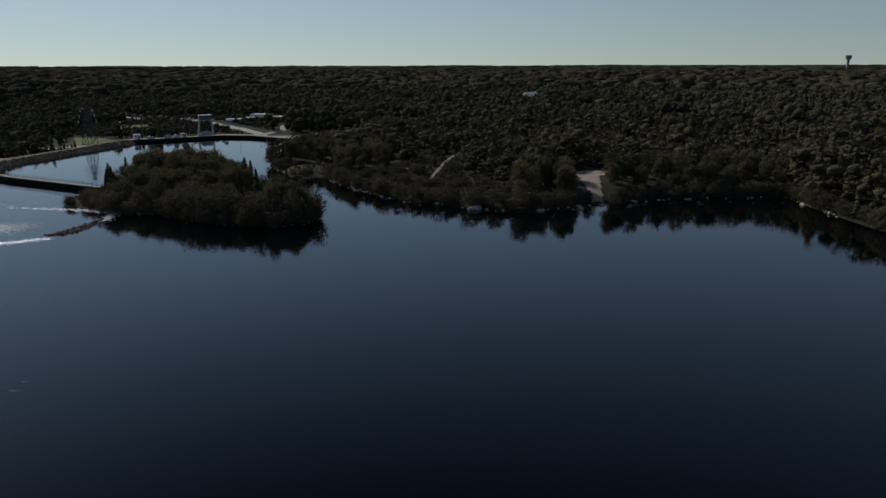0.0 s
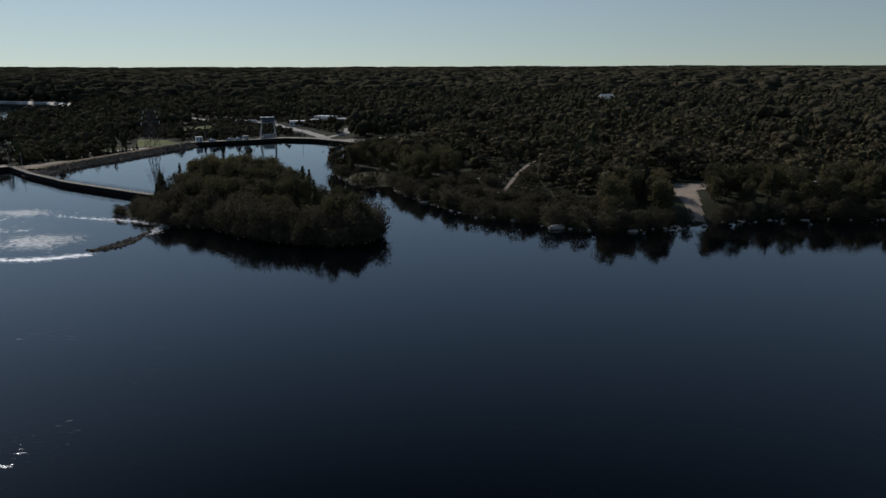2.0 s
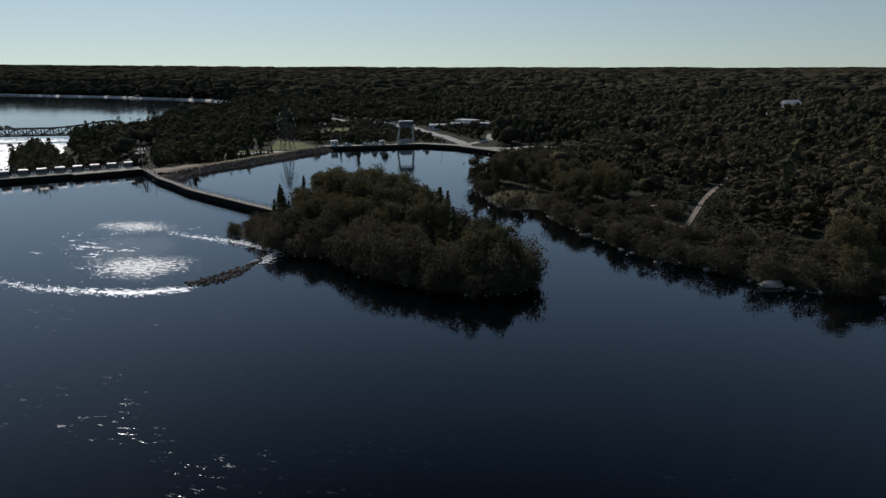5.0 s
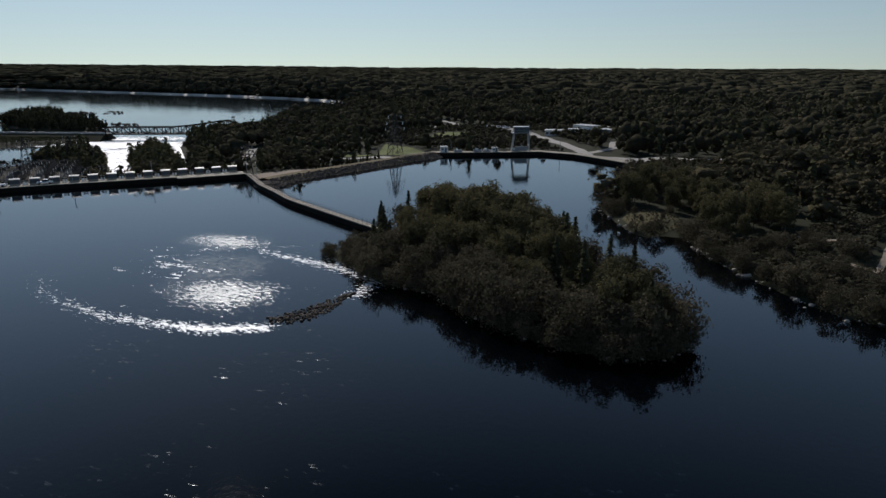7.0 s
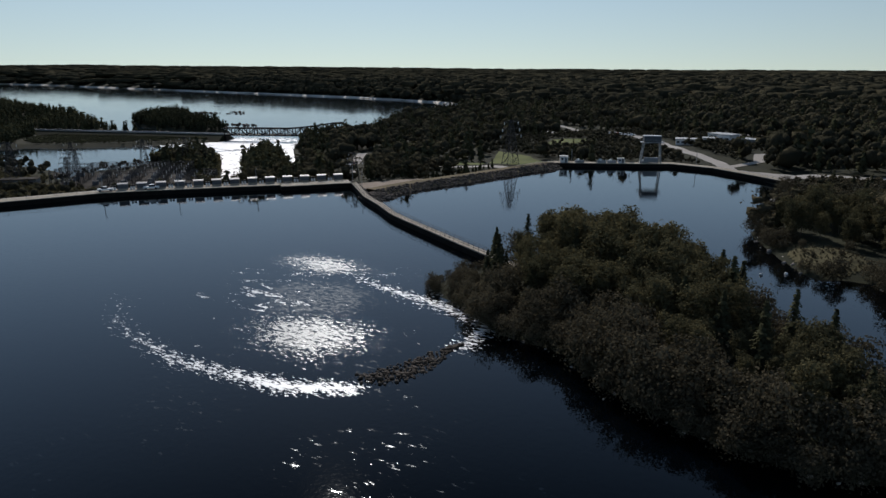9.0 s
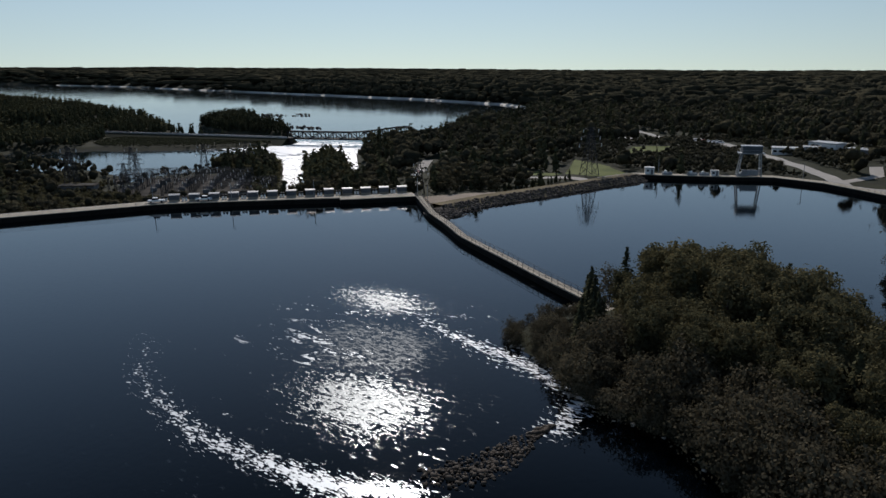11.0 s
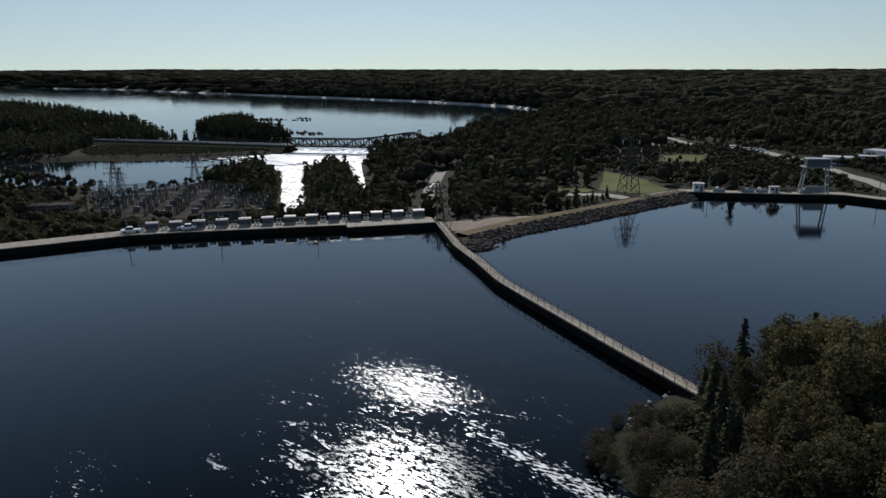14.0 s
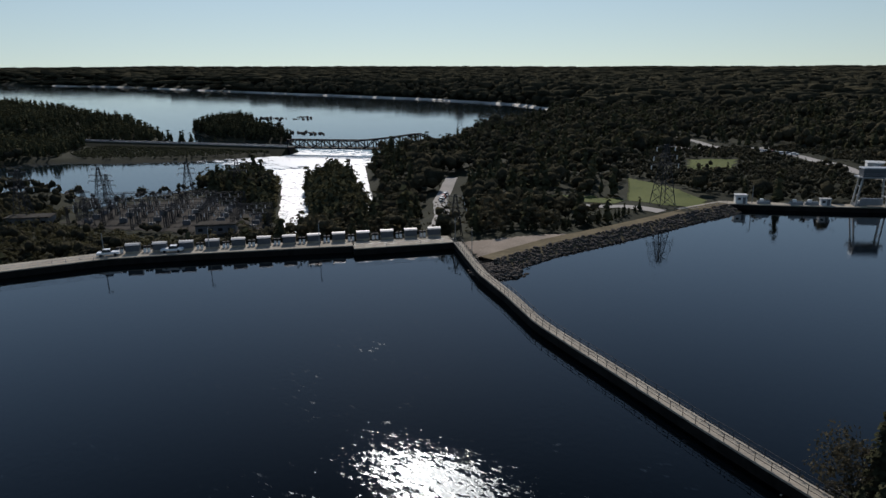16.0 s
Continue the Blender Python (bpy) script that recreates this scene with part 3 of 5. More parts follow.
# hoist housings in a row on the deck
HOUSE_LINE = [(-233.5, 308.5), (-250.5, 287.5), (-283, 246.5)]
spots = along(HOUSE_LINE, 6.5, 0.6)


def hoist_house():
    top = thing("hoist_housing", "dark grey metal gate hoist housing with a pale curved lid", "hoist housing", "gate hoists on the dam")
    bm = bmesh.new()
    box(bm, (0, 0, 0.25), (3.5, 2.3, 0.5))
    part("plinth", bm, M_CONC, top)
    bm = bmesh.new()
    box(bm, (0, 0, 1.3), (3.4, 2.0, 1.6), 0, 0.97, 0.05)
    part("body", bm, M_CLAD, top)
    bm = bmesh.new()
    n = 7
    ring = [(-1.15 + 2.3 * i / n, 2.1 + 0.42 * math.sin(math.pi * i / n)) for i in range(n + 1)]
    a = [bm.verts.new((-1.78, y, z)) for y, z in ring]
    b = [bm.verts.new((1.78, y, z)) for y, z in ring]
    for i in range(n):
        bm.faces.new((a[i], a[i + 1], b[i + 1], b[i]))
    bm.faces.new(a)
    bm.faces.new(b[::-1])
    bm.faces.new((a[0], b[0], b[-1], a[-1]))
    part("lid", bm, M_ROOF, top, "pale metal lid")
    return top


def hoist_post():
    top = thing("hoist_pedestal", "white concrete hoist pedestal with a dark gearbox", "hoist pedestal", "gate hoists on the dam")
    bm = bmesh.new()
    box(bm, (0, 0, 0.55), (0.7, 1.4, 1.1), 0, 0.8, 0.04)
    part("pedestal", bm, M_WHITE, top)
    bm = bmesh.new()
    box(bm, (0, 0, 1.35), (0.8, 0.9, 0.5), 0, 1, 0.06)
    part("gearbox", bm, M_DARK, top)
    return top


house, post_thing = hoist_house(), hoist_post()
first = True
for p, way in spots:
    ang = math.degrees(math.atan2(way.y, way.x))
    m = pose(p.x, p.y, DECK, 0, 0, ang)
    for ob, mm in ((house, m), (post_thing, pose(p.x + way.x * 2.7, p.y + way.y * 2.7, DECK, 0, 0, ang)), (None, pose(p.x + way.x * 3.7, p.y + way.y * 3.7, DECK, 0, 0, ang))):
        if ob is None:
            copy_thing(post_thing, mm)
        elif first:
            ob.matrix_basis = mm
        else:
            copy_thing(ob, mm)
    first = False

# ---- embankment and the head gate ----
CREST = [(-208, 298), (-205.5, 321), (-199, 347), (-194.5, 368), (-192, 381), (-187, 400)]
top = thing("rock_embankment", "long rock-faced embankment with a dry grassy crest", "embankment")
bm = bmesh.new()
rows_e = []
for p in (offset_line(CREST, d) for d in (-8.6, -2.0, 2.2, 12.0)):
    rows_e.append(p)
zs = (-1.2, 2.1, 2.15, -3.0)
vs = [[bm.verts.new((x, y, z)) for x, y in r] for r, z in zip(rows_e, zs)]
for r in range(3):
    for i in range(len(CREST) - 1):
        bm.faces.new((vs[r][i], vs[r][i + 1], vs[r + 1][i + 1], vs[r + 1][i]))
bmesh.ops.recalc_face_normals(bm, faces=bm.faces[:])
part("bank", bm, M_DRY, top, "dry tan grass bank")


def stones(name, places, sizes, material, seed, parent=None, label=""):
    """Many rough angular stones in one mesh."""
    r = np.random.RandomState(seed)
    tmpl = bmesh.new()
    bmesh.ops.create_icosphere(tmpl, subdivisions=1, radius=1.0)
    tv = np.array([v.co[:] for v in tmpl.verts])
    tf = np.array([[v.index for v in f.verts] for f in tmpl.faces])
    tmpl.free()
    n = len(places)
    v = np.repeat(tv[None], n, 0) * r.uniform(0.65, 1.2, (n, len(tv), 1)) * r.uniform(0.6, 1.25, (n, 1, 3))
    a = r.uniform(0, 6.28, n)
    c, s = np.cos(a)[:, None], np.sin(a)[:, None]
    x, y = v[..., 0] * c - v[..., 1] * s, v[..., 0] * s + v[..., 1] * c
    v = np.stack([x, y, v[..., 2] * 0.7], -1) * np.asarray(sizes)[:, None, None] + np.asarray(places)[:, None]
    fcs = (tf[None] + (np.arange(n) * len(tv))[:, None, None]).reshape(-1, 3)
    ob = new(name, mesh_of(name, v.reshape(-1, 3), fcs, material))
    ob.parent = parent
    return tagged(ob, label, kind="stuff")


rng = np.random.RandomState(11)
pl, sz = [], []
for (a, b), (c, d) in zip(zip(rows_e[0], rows_e[1]), zip(rows_e[0][1:], rows_e[1][1:])):
    length = math.hypot(c[0] - a[0], c[1] - a[1])
    for _ in range(int(length * 16)):
        u, w = rng.uniform(), rng.uniform(0.12, 1.02)
        lo = (a[0] + (c[0] - a[0]) * u, a[1] + (c[1] - a[1]) * u)
        hi = (b[0] + (d[0] - b[0]) * u, b[1] + (d[1] - b[1]) * u)
        pl.append((lo[0] + (hi[0] - lo[0]) * w, lo[1] + (hi[1] - lo[1]) * w, -1.2 + 3.3 * w))
        sz.append(rng.uniform(0.3, 0.75))
for _ in range(420):      # the round head of the bank beside the walkway wall
    a, r = rng.uniform(2.6, 6.6), rng.uniform(0.2, 1)
    pl.append((-203.5 + math.cos(a) * 8 * r, 297 + math.sin(a) * 8 * r, 1.5 - 2.2 * r * r))
    sz.append(rng.uniform(0.3, 0.75))
stones("riprap", pl, sz, M_ROCK, 3, top, "grey-brown angular riprap stones")

GATE = [(-192, 382), (-186, 401.5), (-170, 410), (-153.5, 419.5), (-141, 428), (-122, 425), (-106, 415), (-88, 403)]
wall_run("head_gate_wall", GATE, 4.5, -5, "concrete head-gate wall with a pale deck and wet, shade-dark face")
railing("gate_railing", offset_line(GATE[:2], 0.25), 2.2, 1.1, "steel railing of the footbridge to the gate hut")
railing("gate_railing", offset_line(GATE[5:], 0.25), 2.5, 1.1, "steel railing along the head-gate wall")


def gate_tower():
    top = thing("gate_tower", "tall white gantry with a grey hoist house over the head gates", "gate tower", "", (-149.5, 425.0, DECK), math.atan2(8, 13.5))
    for sx in (-1, 1):
        for sy in (-1, 1):
            bm = bmesh.new()
            beam(bm, (sx * 4.0 + (-0.9 if sx < 0 else 0.3), sy * 1.6, 0), (sx * 3.6, sy * 1.4, 9.2), 0.45)
            part("leg", bm, M_ROOF, top)
        bm = bmesh.new()
        for z in (3.2, 6.4):
            beam(bm, (sx * 3.9, -1.5, z), (sx * 3.8, 1.5, z), 0.25)
        part("brace", bm, M_ROOF, top)
    bm = bmesh.new()
    box(bm, (0, 0, 9.4), (9.8, 4.8, 0.4))
    part("platform", bm, M_STEEL, top)
    bm = bmesh.new()
    box(bm, (0, 0, 10.9), (7.6, 3.8, 2.6), 0, 1, 0.05)
    hall = part("hoist_house", bm, M_CLAD, top, "grey clad hoist house")
    bm = bmesh.new()
    box(bm, (0, 0, 12.35), (8.0, 4.2, 0.3), 0, 0.96)
    part("roof", bm, M_STEEL, hall, "pale flat roof")
    bm = bmesh.new()
    for x, y in ((-4.8, -2.3), (4.8, -2.3), (4.8, 2.3), (-4.8, 2.3)):
        beam(bm, (x, y, 9.6), (x, y, 10.7), 0.08)
    beam(bm, (-4.8, -2.3, 10.7), (4.8, -2.3, 10.7), 0.08)
    beam(bm, (-4.8, -2.3, 10.15), (4.8, -2.3, 10.15), 0.06)
    part("guard_rail", bm, M_STEEL, top)
    bm = bmesh.new()
    box(bm, (0, -0.6, 1.4), (6.4, 0.5, 2.4))
    part("lifting_beam", bm, M_STEEL, top)
    return top


gate_tower()


def hut(name, label, place, turn, size, roof_m=M_ROOF, wall_m=M_WHITE, doors=1):
    w, d, h = size
    top = thing(name, label, "hut", "", place, turn)
    bm = bmesh.new()
    box(bm, (0, 0, h / 2), (w, d, h))
    body = part("wall", bm, wall_m, top)
    bm = bmesh.new()
    box(bm, (0, 0, h + 0.14), (w + 0.5, d + 0.5, 0.28), 0, 0.94)
    part("roof", bm, roof_m, top)
    for i in range(doors):
        bm = bmesh.new()
        box(bm, (w * (0.25 - 0.5 * i), -d / 2 - 0.03, 1.05), (0.9, 0.06, 2.1))
        part("door", bm, M_GREY, top)
    bm = bmesh.new()
    box(bm, (-w * 0.2, -d / 2 - 0.03, h * 0.6), (1.0, 0.06, 0.8))
    part("window", bm, M_GLASS, top)
    return top


ANG = math.atan2(17, 30.5)
hut("gate_hut", "small white gate-control hut with a pale flat roof", (-183.6, 405.4, DECK), ANG, (3.6, 2.8, 2.6))
hut("gate_cabinet", "small white equipment cabinet on the gate deck", (-161, 418.2, DECK), ANG, (3.0, 1.8, 1.9))


def winch(place, turn):
    top = thing("gate_winch", "low steel gate winch frame on the gate deck", "winch", "gate winches", place, turn)
    bm = bmesh.new()
    box(bm, (0, 0, 0.4), (4.2, 1.3, 0.8), 0, 0.95, 0.05)
    part("base", bm, M_STEEL, top)
    bm = bmesh.new()
    box(bm, (-0.6, 0, 1.2), (1.1, 1.0, 0.9), 0, 1, 0.05)
    part("gearbox", bm, M_WHITE, top)
    bm = bmesh.new()
    beam(bm, (-2, 0, 1.0), (2, 0, 1.0), 0.3)
    part("shaft", bm, M_STEEL, top)


for k in (0.17, 0.45, 0.58):
    winch((-182.4 + 31 * k, 406.5 + 18 * k - 1.2, DECK), ANG)
winch((-152, 423.6, DECK), ANG)


# ---- trees ----
def leaf_quads(r, centre, normal, size):
    """Bent leaf-clump quads about centres, facing roughly along normals."""
    n = len(centre)
    t = np.cross(normal, r.normal(size=(n, 3)))
    t /= np.linalg.norm(t, axis=1, keepdims=True) + 1e-9
    b = np.cross(normal, t)
    s = (size * r.uniform(0.6, 1.35, n))[:, None]
    k = r.uniform(0.5, 0.95, (n, 1))
    v = np.stack([centre - t * s - b * s * k * 0.6, centre + t * s * 0.7 - b * s * k, centre + t * s + b * s * k * 0.7, centre - t * s * 0.6 + b * s * k], 1)
    v += r.normal(size=v.shape) * (size * 0.16)
    return v


def lobes_crown(r, high, wide, lobes, per, size, low=0.22):
    """Leaf clumps of a broadleaf crown: uneven lobes round a rough dome with gaps."""
    out = []
    for i in range(lobes):
        z = low + (0.86 - low) * ((i + r.uniform(0, 0.9)) / lobes)
        reach = wide * 0.36 * math.sqrt(max(0.05, 1 - ((z - 0.45) / 0.55) ** 2))
        a = i * 2.4 + r.uniform(-0.5, 0.5)
        c = np.array([math.cos(a) * reach * r.uniform(0.5, 1.1), math.sin(a) * reach * r.uniform(0.5, 1.1), z * high])
        rad = wide * r.uniform(0.15, 0.31)
        d = r.normal(size=(per, 3))
        d /= np.linalg.norm(d, axis=1, keepdims=True)
        d[:, 2] = np.where(d[:, 2] < -0.35, -d[:, 2], d[:, 2])
        p = c + d * rad * r.uniform(0.45, 1.28, (per, 1)) * np.array([1, 1, 0.95])
        nrm = d + r.normal(size=d.shape) * 0.45
        nrm /= np.linalg.norm(nrm, axis=1, keepdims=True)
        out.append(leaf_quads(r, p, nrm, size))
    return np.concatenate(out)


def spruce_crown(r, high, wide, tiers, arms, bits, size):
    """Drooping boughs of a spruce, narrowing to a tip."""
    cs, ns = [], []
    for i in range(tiers):
        f = (i + 0.5) / tiers
        z = high * (0.08 + 0.9 * f)
        reach = wide * 0.5 * (1 - f) ** 0.85 * r.uniform(0.8, 1.15) + 0.08
        for j in range(max(3, int(arms * (1 - f * 0.6)))):
            a = r.uniform(0, 6.28)
            rr = reach * r.uniform(0.7, 1.1)
            for k in range(bits):
                q = (k + 0.6) / bits
                cs.append((math.cos(a) * rr * q, math.sin(a) * rr * q, z - rr * 0.28 * q + r.uniform(-0.1, 0.1)))
                ns.append((math.cos(a) * 0.55 + r.normal() * 0.2, math.sin(a) * 0.55 + r.normal() * 0.2, 0.8))
    cs, ns = np.array(cs), np.array(ns)
    ns /= np.linalg.norm(ns, axis=1, keepdims=True)
    return leaf_quads(r, cs, ns, size)


def quad_mesh(name, v, material):
    return mesh_of(name, v.reshape(-1, 3), np.arange(v.shape[0] * 4).reshape(-1, 4), material)


def trunk_bm(r, high, thick, limbs, spread):
    """A tapered, slightly bent trunk with limbs."""
    bm = bmesh.new()

    def limb(p, q, a, b, segs=3):
        last = None
        for i in range(segs + 1):
            k = i / segs
            c = Vector(p).lerp(Vector(q), k) + Vector((r.uniform(-1, 1), r.uniform(-1, 1), 0)) * 0.12 * (0 < k < 1)
            w = a + (b - a) * k
            ring = [bm.verts.new(c + Vector((math.cos(t * math.pi / 3) * w, math.sin(t * math.pi / 3) * w, 0))) for t in range(6)]
            if last:
                for t in range(6):
                    bm.faces.new((last[t], last[(t + 1) % 6], ring[(t + 1) % 6], ring[t]))
            last = ring
        bm.faces.new(last)

    limb((0, 0, -0.6), (0, 0, high), thick, thick * 0.25, 5)
    for i in range(limbs):
        a, z = i * 2.4 + r.uniform(-0.4, 0.4), high * r.uniform(0.3, 0.75)
        limb((0, 0, z), (math.cos(a) * spread, math.sin(a) * spread, z + spread * r.uniform(0.5, 1.0)), thick * 0.45, thick * 0.1)
    return bm


def make_tree(name, label, category, crown_v, leaf, high, thick, limbs, spread, seed):
    top = thing(name, label, category)
    part("trunk", trunk_bm(np.random.RandomState(seed), high * 0.8, thick, limbs, spread), M_BARK, top)
    ob = new("crown", quad_mesh("crown", crown_v, leaf))
    ob.parent = top
    return top


R = np.random.RandomState(42)
BROAD = [make_tree("birch_tree", "broadleaf tree with a dense dark green rounded crown", "tree", lobes_crown(R, 12.0, w, 22, 130, 0.18), M_LEAF, 12.0, 0.17, 6, w * 0.3, i)
         for i, w in enumerate((5.2, 6.0, 6.6, 5.6, 7.0))]
SHRUB = [make_tree("willow_shrub", "low rounded grey-green willow shrub at the water's edge", "shrub", lobes_crown(R, 4.5, w, 14, 110, 0.13, 0.10), M_SHRUB, 4.5, 0.08, 5, w * 0.3, 20 + i)
         for i, w in enumerate((4.6, 5.4))]
SPRUCE = [make_tree("spruce_tree", "dark narrow pointed spruce tree", "tree", spruce_crown(R, 13.0, w, 26, 15, 4, 0.30), M_SPRUCE, 13.0, 0.16, 0, 0, 30 + i)
          for i, w in enumerate((5.6, 6.6))]
used = set()


def plant(kind, x, y, scale, tall=1.0):
    src = kind[int(R.randint(len(kind)))]
    m = pose(x, y, float(ground_at(x, y)) - 0.05, 0, 0, R.uniform(0, 360))
    if src.name in used:
        ob = copy_thing(src, m)
    else:
        used.add(src.name)
        ob, ob.matrix_basis = src, m
    ob.scale = (scale, scale, scale * tall)
    return ob


def scatter(ring, gap, margin=0.0):
    """Jittered places within an outline, at least margin inside its edge."""
    xs, ys = [p[0] for p in ring], [p[1] for p in ring]
    out = []
    for i, yy in enumerate(np.arange(min(ys), max(ys), gap * 0.87)):
        for xx in np.arange(min(xs), max(xs), gap):
            out.append((xx + (i % 2) * gap / 2 + R.uniform(-0.3, 0.3) * gap, yy + R.uniform(-0.3, 0.3) * gap))
    p = np.array(out)
    d = signed(p[:, 0], p[:, 1], ring)
    return p[d > margin], d[d > margin]


# the island's wood: taller in the middle, shrubs at the rim and on the low western end
pts, dist = scatter(ISLAND, 4.7, 0.2)
for (x, y), d in zip(pts, dist):
    west = (x < -108 and y < 238) or (x < -113 and y < 250)
    if math.hypot(x + 116, y - 232) < 4.5:
        continue
    if math.hypot(x + 123, y - 242.5) < 6.5:
        continue
    if west and (x < -117 or R.uniform() < 0.6):
        plant(SHRUB, x, y, R.uniform(0.4, 0.8))
    elif d < (1.4 if y > 240 else 2.6):
        plant(SHRUB, x, y, R.uniform(0.9, 1.6), 1.15)
    elif west and R.uniform() < 0.6:
        plant(SPRUCE, x, y, R.uniform(0.5, 0.75))
    elif R.uniform() < 0.16 and y - 200 + (x + 45) * 0.55 > 2:
        plant(SPRUCE, x, y, R.uniform(0.72, 1.04))
    else:
        ridge = y - 200 + (x + 45) * 0.55
        if ridge < -5 and d < 11:
            plant(SHRUB, x, y, R.uniform(1.0, 1.55), R.uniform(0.95, 1.25))
            continue
        tall = (1.14 if ridge > 6 else 0.84) if x < -78 else (0.92 if ridge > 0 else 0.68) if x < -66 else 0.5 if x < -57 else 0.82
        tall *= min(1.0, 0.72 + d * 0.04)
        plant(BROAD, x, y, tall * R.uniform(0.88, 1.08))
for x, y, s in ((-116.2, 232.5, 0.84), (-114.4, 230.6, 0.77), (-118.0, 234.6, 0.68), (-112.6, 228.6, 0.62), (-113.6, 224, 0.5), (-113, 250, 0.92), (-103, 259, 0.96), (-100, 257, 0.95), (-46, 203, 0.75), (-44.5, 202, 0.68)):
    plant(SPRUCE, x, y, s)


# ---- woods as stuff ----
def blobs(r, count, wide, radius, low, flat=0.9):
    """Rounded leafy masses of a crown, unit height: vertices and triangles."""
    tmpl = bmesh.new()
    bmesh.ops.create_icosphere(tmpl, subdivisions=1, radius=1.0)
    tv = np.array([v.co[:] for v in tmpl.verts])
    tf = np.array([[v.index for v in f.verts] for f in tmpl.faces])
    tmpl.free()
    vs, fs = [], []
    for i in range(count):
        z = low + (0.82 - low) * (i + r.uniform(0.1, 0.9)) / count
        a, reach = i * 2.4 + r.uniform(-0.5, 0.5), wide * 0.3 * math.sqrt(max(0.02, 1 - ((z - 0.4) / 0.5) ** 2)) * (count > 1)
        rad = radius * r.uniform(0.75, 1.2)
        v = tv * rad * r.uniform(0.58, 1.4, (len(tv), 1)) * np.array([1, 1, flat])
        fs.append(tf + len(tv) * len(vs))
        vs.append(v + np.array([math.cos(a) * reach, math.sin(a) * reach, z]))
    return np.concatenate(vs), np.concatenate(fs)


def tri_quads(v):
    """Leaf quads as triangles."""
    n = np.arange(len(v))[:, None] * 4
    return v.reshape(-1, 3), np.concatenate([n + [0, 1, 2], n + [0, 2, 3]])


def both(a, b):
    return np.concatenate([a[0], b[0]]), np.concatenate([a[1], b[1] + len(a[0])])


def lod(kind, seed):
    r = np.random.RandomState(seed)
    if kind == "mid":
        w = r.uniform(0.6, 0.85)
        return both(blobs(r, 5, w * 0.9, w * 0.2, 0.25), tri_quads(lobes_crown(r, 1.0, w * 1.05, 10, 11, 0.04, 0.16)))
    if kind == "spruce":
        core = blobs(r, 4, 0.0, 0.13, 0.16, 1.5)
        core[0][:, :2] *= np.clip(1.15 - core[0][:, 2:], 0.15, 1) * 1.3
        return both(core, tri_quads(spruce_crown(r, 1.0, 0.46, 10, 6, 1, 0.08)))
    if kind == "back":
        w = r.uniform(0.75, 1.0)
        return both(blobs(r, 2, w * 0.8, w * 0.26, 0.4, 1.25), tri_quads(lobes_crown(r, 1.0, w * 0.95, 5, 4, 0.055, 0.3)))
    if kind == "far":
        return blobs(r, 1, 1.0, 0.5, 0.4, 1.05)
    return blobs(r, 1, 1.0, 2.1, 0.4, 0.3)


LODS = {k: [lod(k, s) for s in range(5)] for k in ("mid", "spruce", "back", "far", "horizon")}


def woods(name, label, places, tall, kind, material):
    """Many trees joined in one mesh."""
    vs, fs, count = [], [], 0
    pick = R.randint(0, 5, len(places))
    z = ground_at(places[:, 0], places[:, 1])
    for i in range(5):
        sel = pick == i
        n = int(sel.sum())
        if not n:
            continue
        v, f = LODS[kind][i]
        a = R.uniform(0, 6.28, n)
        c, s = np.cos(a)[:, None], np.sin(a)[:, None]
        hgt, wid = tall[sel][:, None], (tall[sel] * R.uniform(0.95, 1.55, n) * (0.85 if kind == "spruce" else 1.0))[:, None]
        x = (v[None, :, 0] * c - v[None, :, 1] * s) * wid + places[sel, 0][:, None]
        y = (v[None, :, 0] * s + v[None, :, 1] * c) * wid + places[sel, 1][:, None]
        vs.append(np.stack([x, y, v[None, :, 2] * hgt + z[sel][:, None]], -1).reshape(-1, 3))
        fs.append((f[None] + (np.arange(n) * len(v))[:, None, None]).reshape(-1, 3) + count)
        count += n * len(v)
    me = mesh_of(name, np.concatenate(vs), np.concatenate(fs), material)
    if kind != "spruce":
        me.polygons.foreach_set("use_smooth", np.ones(len(me.polygons), bool))
    return tagged(new(name, me), label, "woods", kind="stuff")


GULLIES = [[(-600 - 46 * i, 994 + 23 * i + 6 * (i % 3)), (-592 - 46 * i, 1014 + 23 * i), (-578 - 46 * i, 1046 + 23 * i + 9 * (i % 2))] for i in range(8)]


def near_line(p, line, r):
    ok = np.zeros(len(p), bool)
    for a, b in zip(line, line[1:]):
        d = np.array(b, float) - a
        k = np.clip(((p - a) @ d) / (d @ d), 0, 1)
        ok |= np.hypot(*(p - (np.array(a) + k[:, None] * d)).T) < r
    return ok


def free(p):
    """Places where trees may stand."""
    u, lo = signed(p[:, 0], p[:, 1], RESERVOIR), signed(p[:, 0], p[:, 1], RIVER)
    ok = (u < -1.0) & ((lo < -3.5) | (signed(p[:, 0], p[:, 1], ISLE) > 0.5) | (signed(p[:, 0], p[:, 1], ISLET) > 1))
    for ring, pad in ((LAWN, 2), (LAWN_B, 2), (LAWN_C, 1.5), (APRON, 4), (CLEARING, 3.2), (POINT, 1), (YARD, 1), (OPEN, 0)):
        ok &= signed(p[:, 0], p[:, 1], ring) < -pad
    for line, w in ROADS:
        ok &= ~near_line(p, line, w / 2 + (1.2 if w < 3 else 6.0 if w > 5.5 else 3.5))
    for line in GULLIES:
        ok &= ~near_line(p, line, 8.5)
    for line, w in ((DAM, 14), (GATE, 9), (CREST, 13), (BLOCK, 14), (BRIDGE, 12), (BRIDGE[:3], 16)):
        ok &= ~near_line(p, line, w)
    return ok


MOUND = [(-676, 416), (-654, 430), (-602, 451), (-540, 477), (-534, 466), (-556, 428), (-599, 380), (-624, 370), (-648, 376), (-672, 398)]
BRIDGE = [(-707, 411), (-602, 455), (-525, 486), (-450, 526), (-420, 545)]


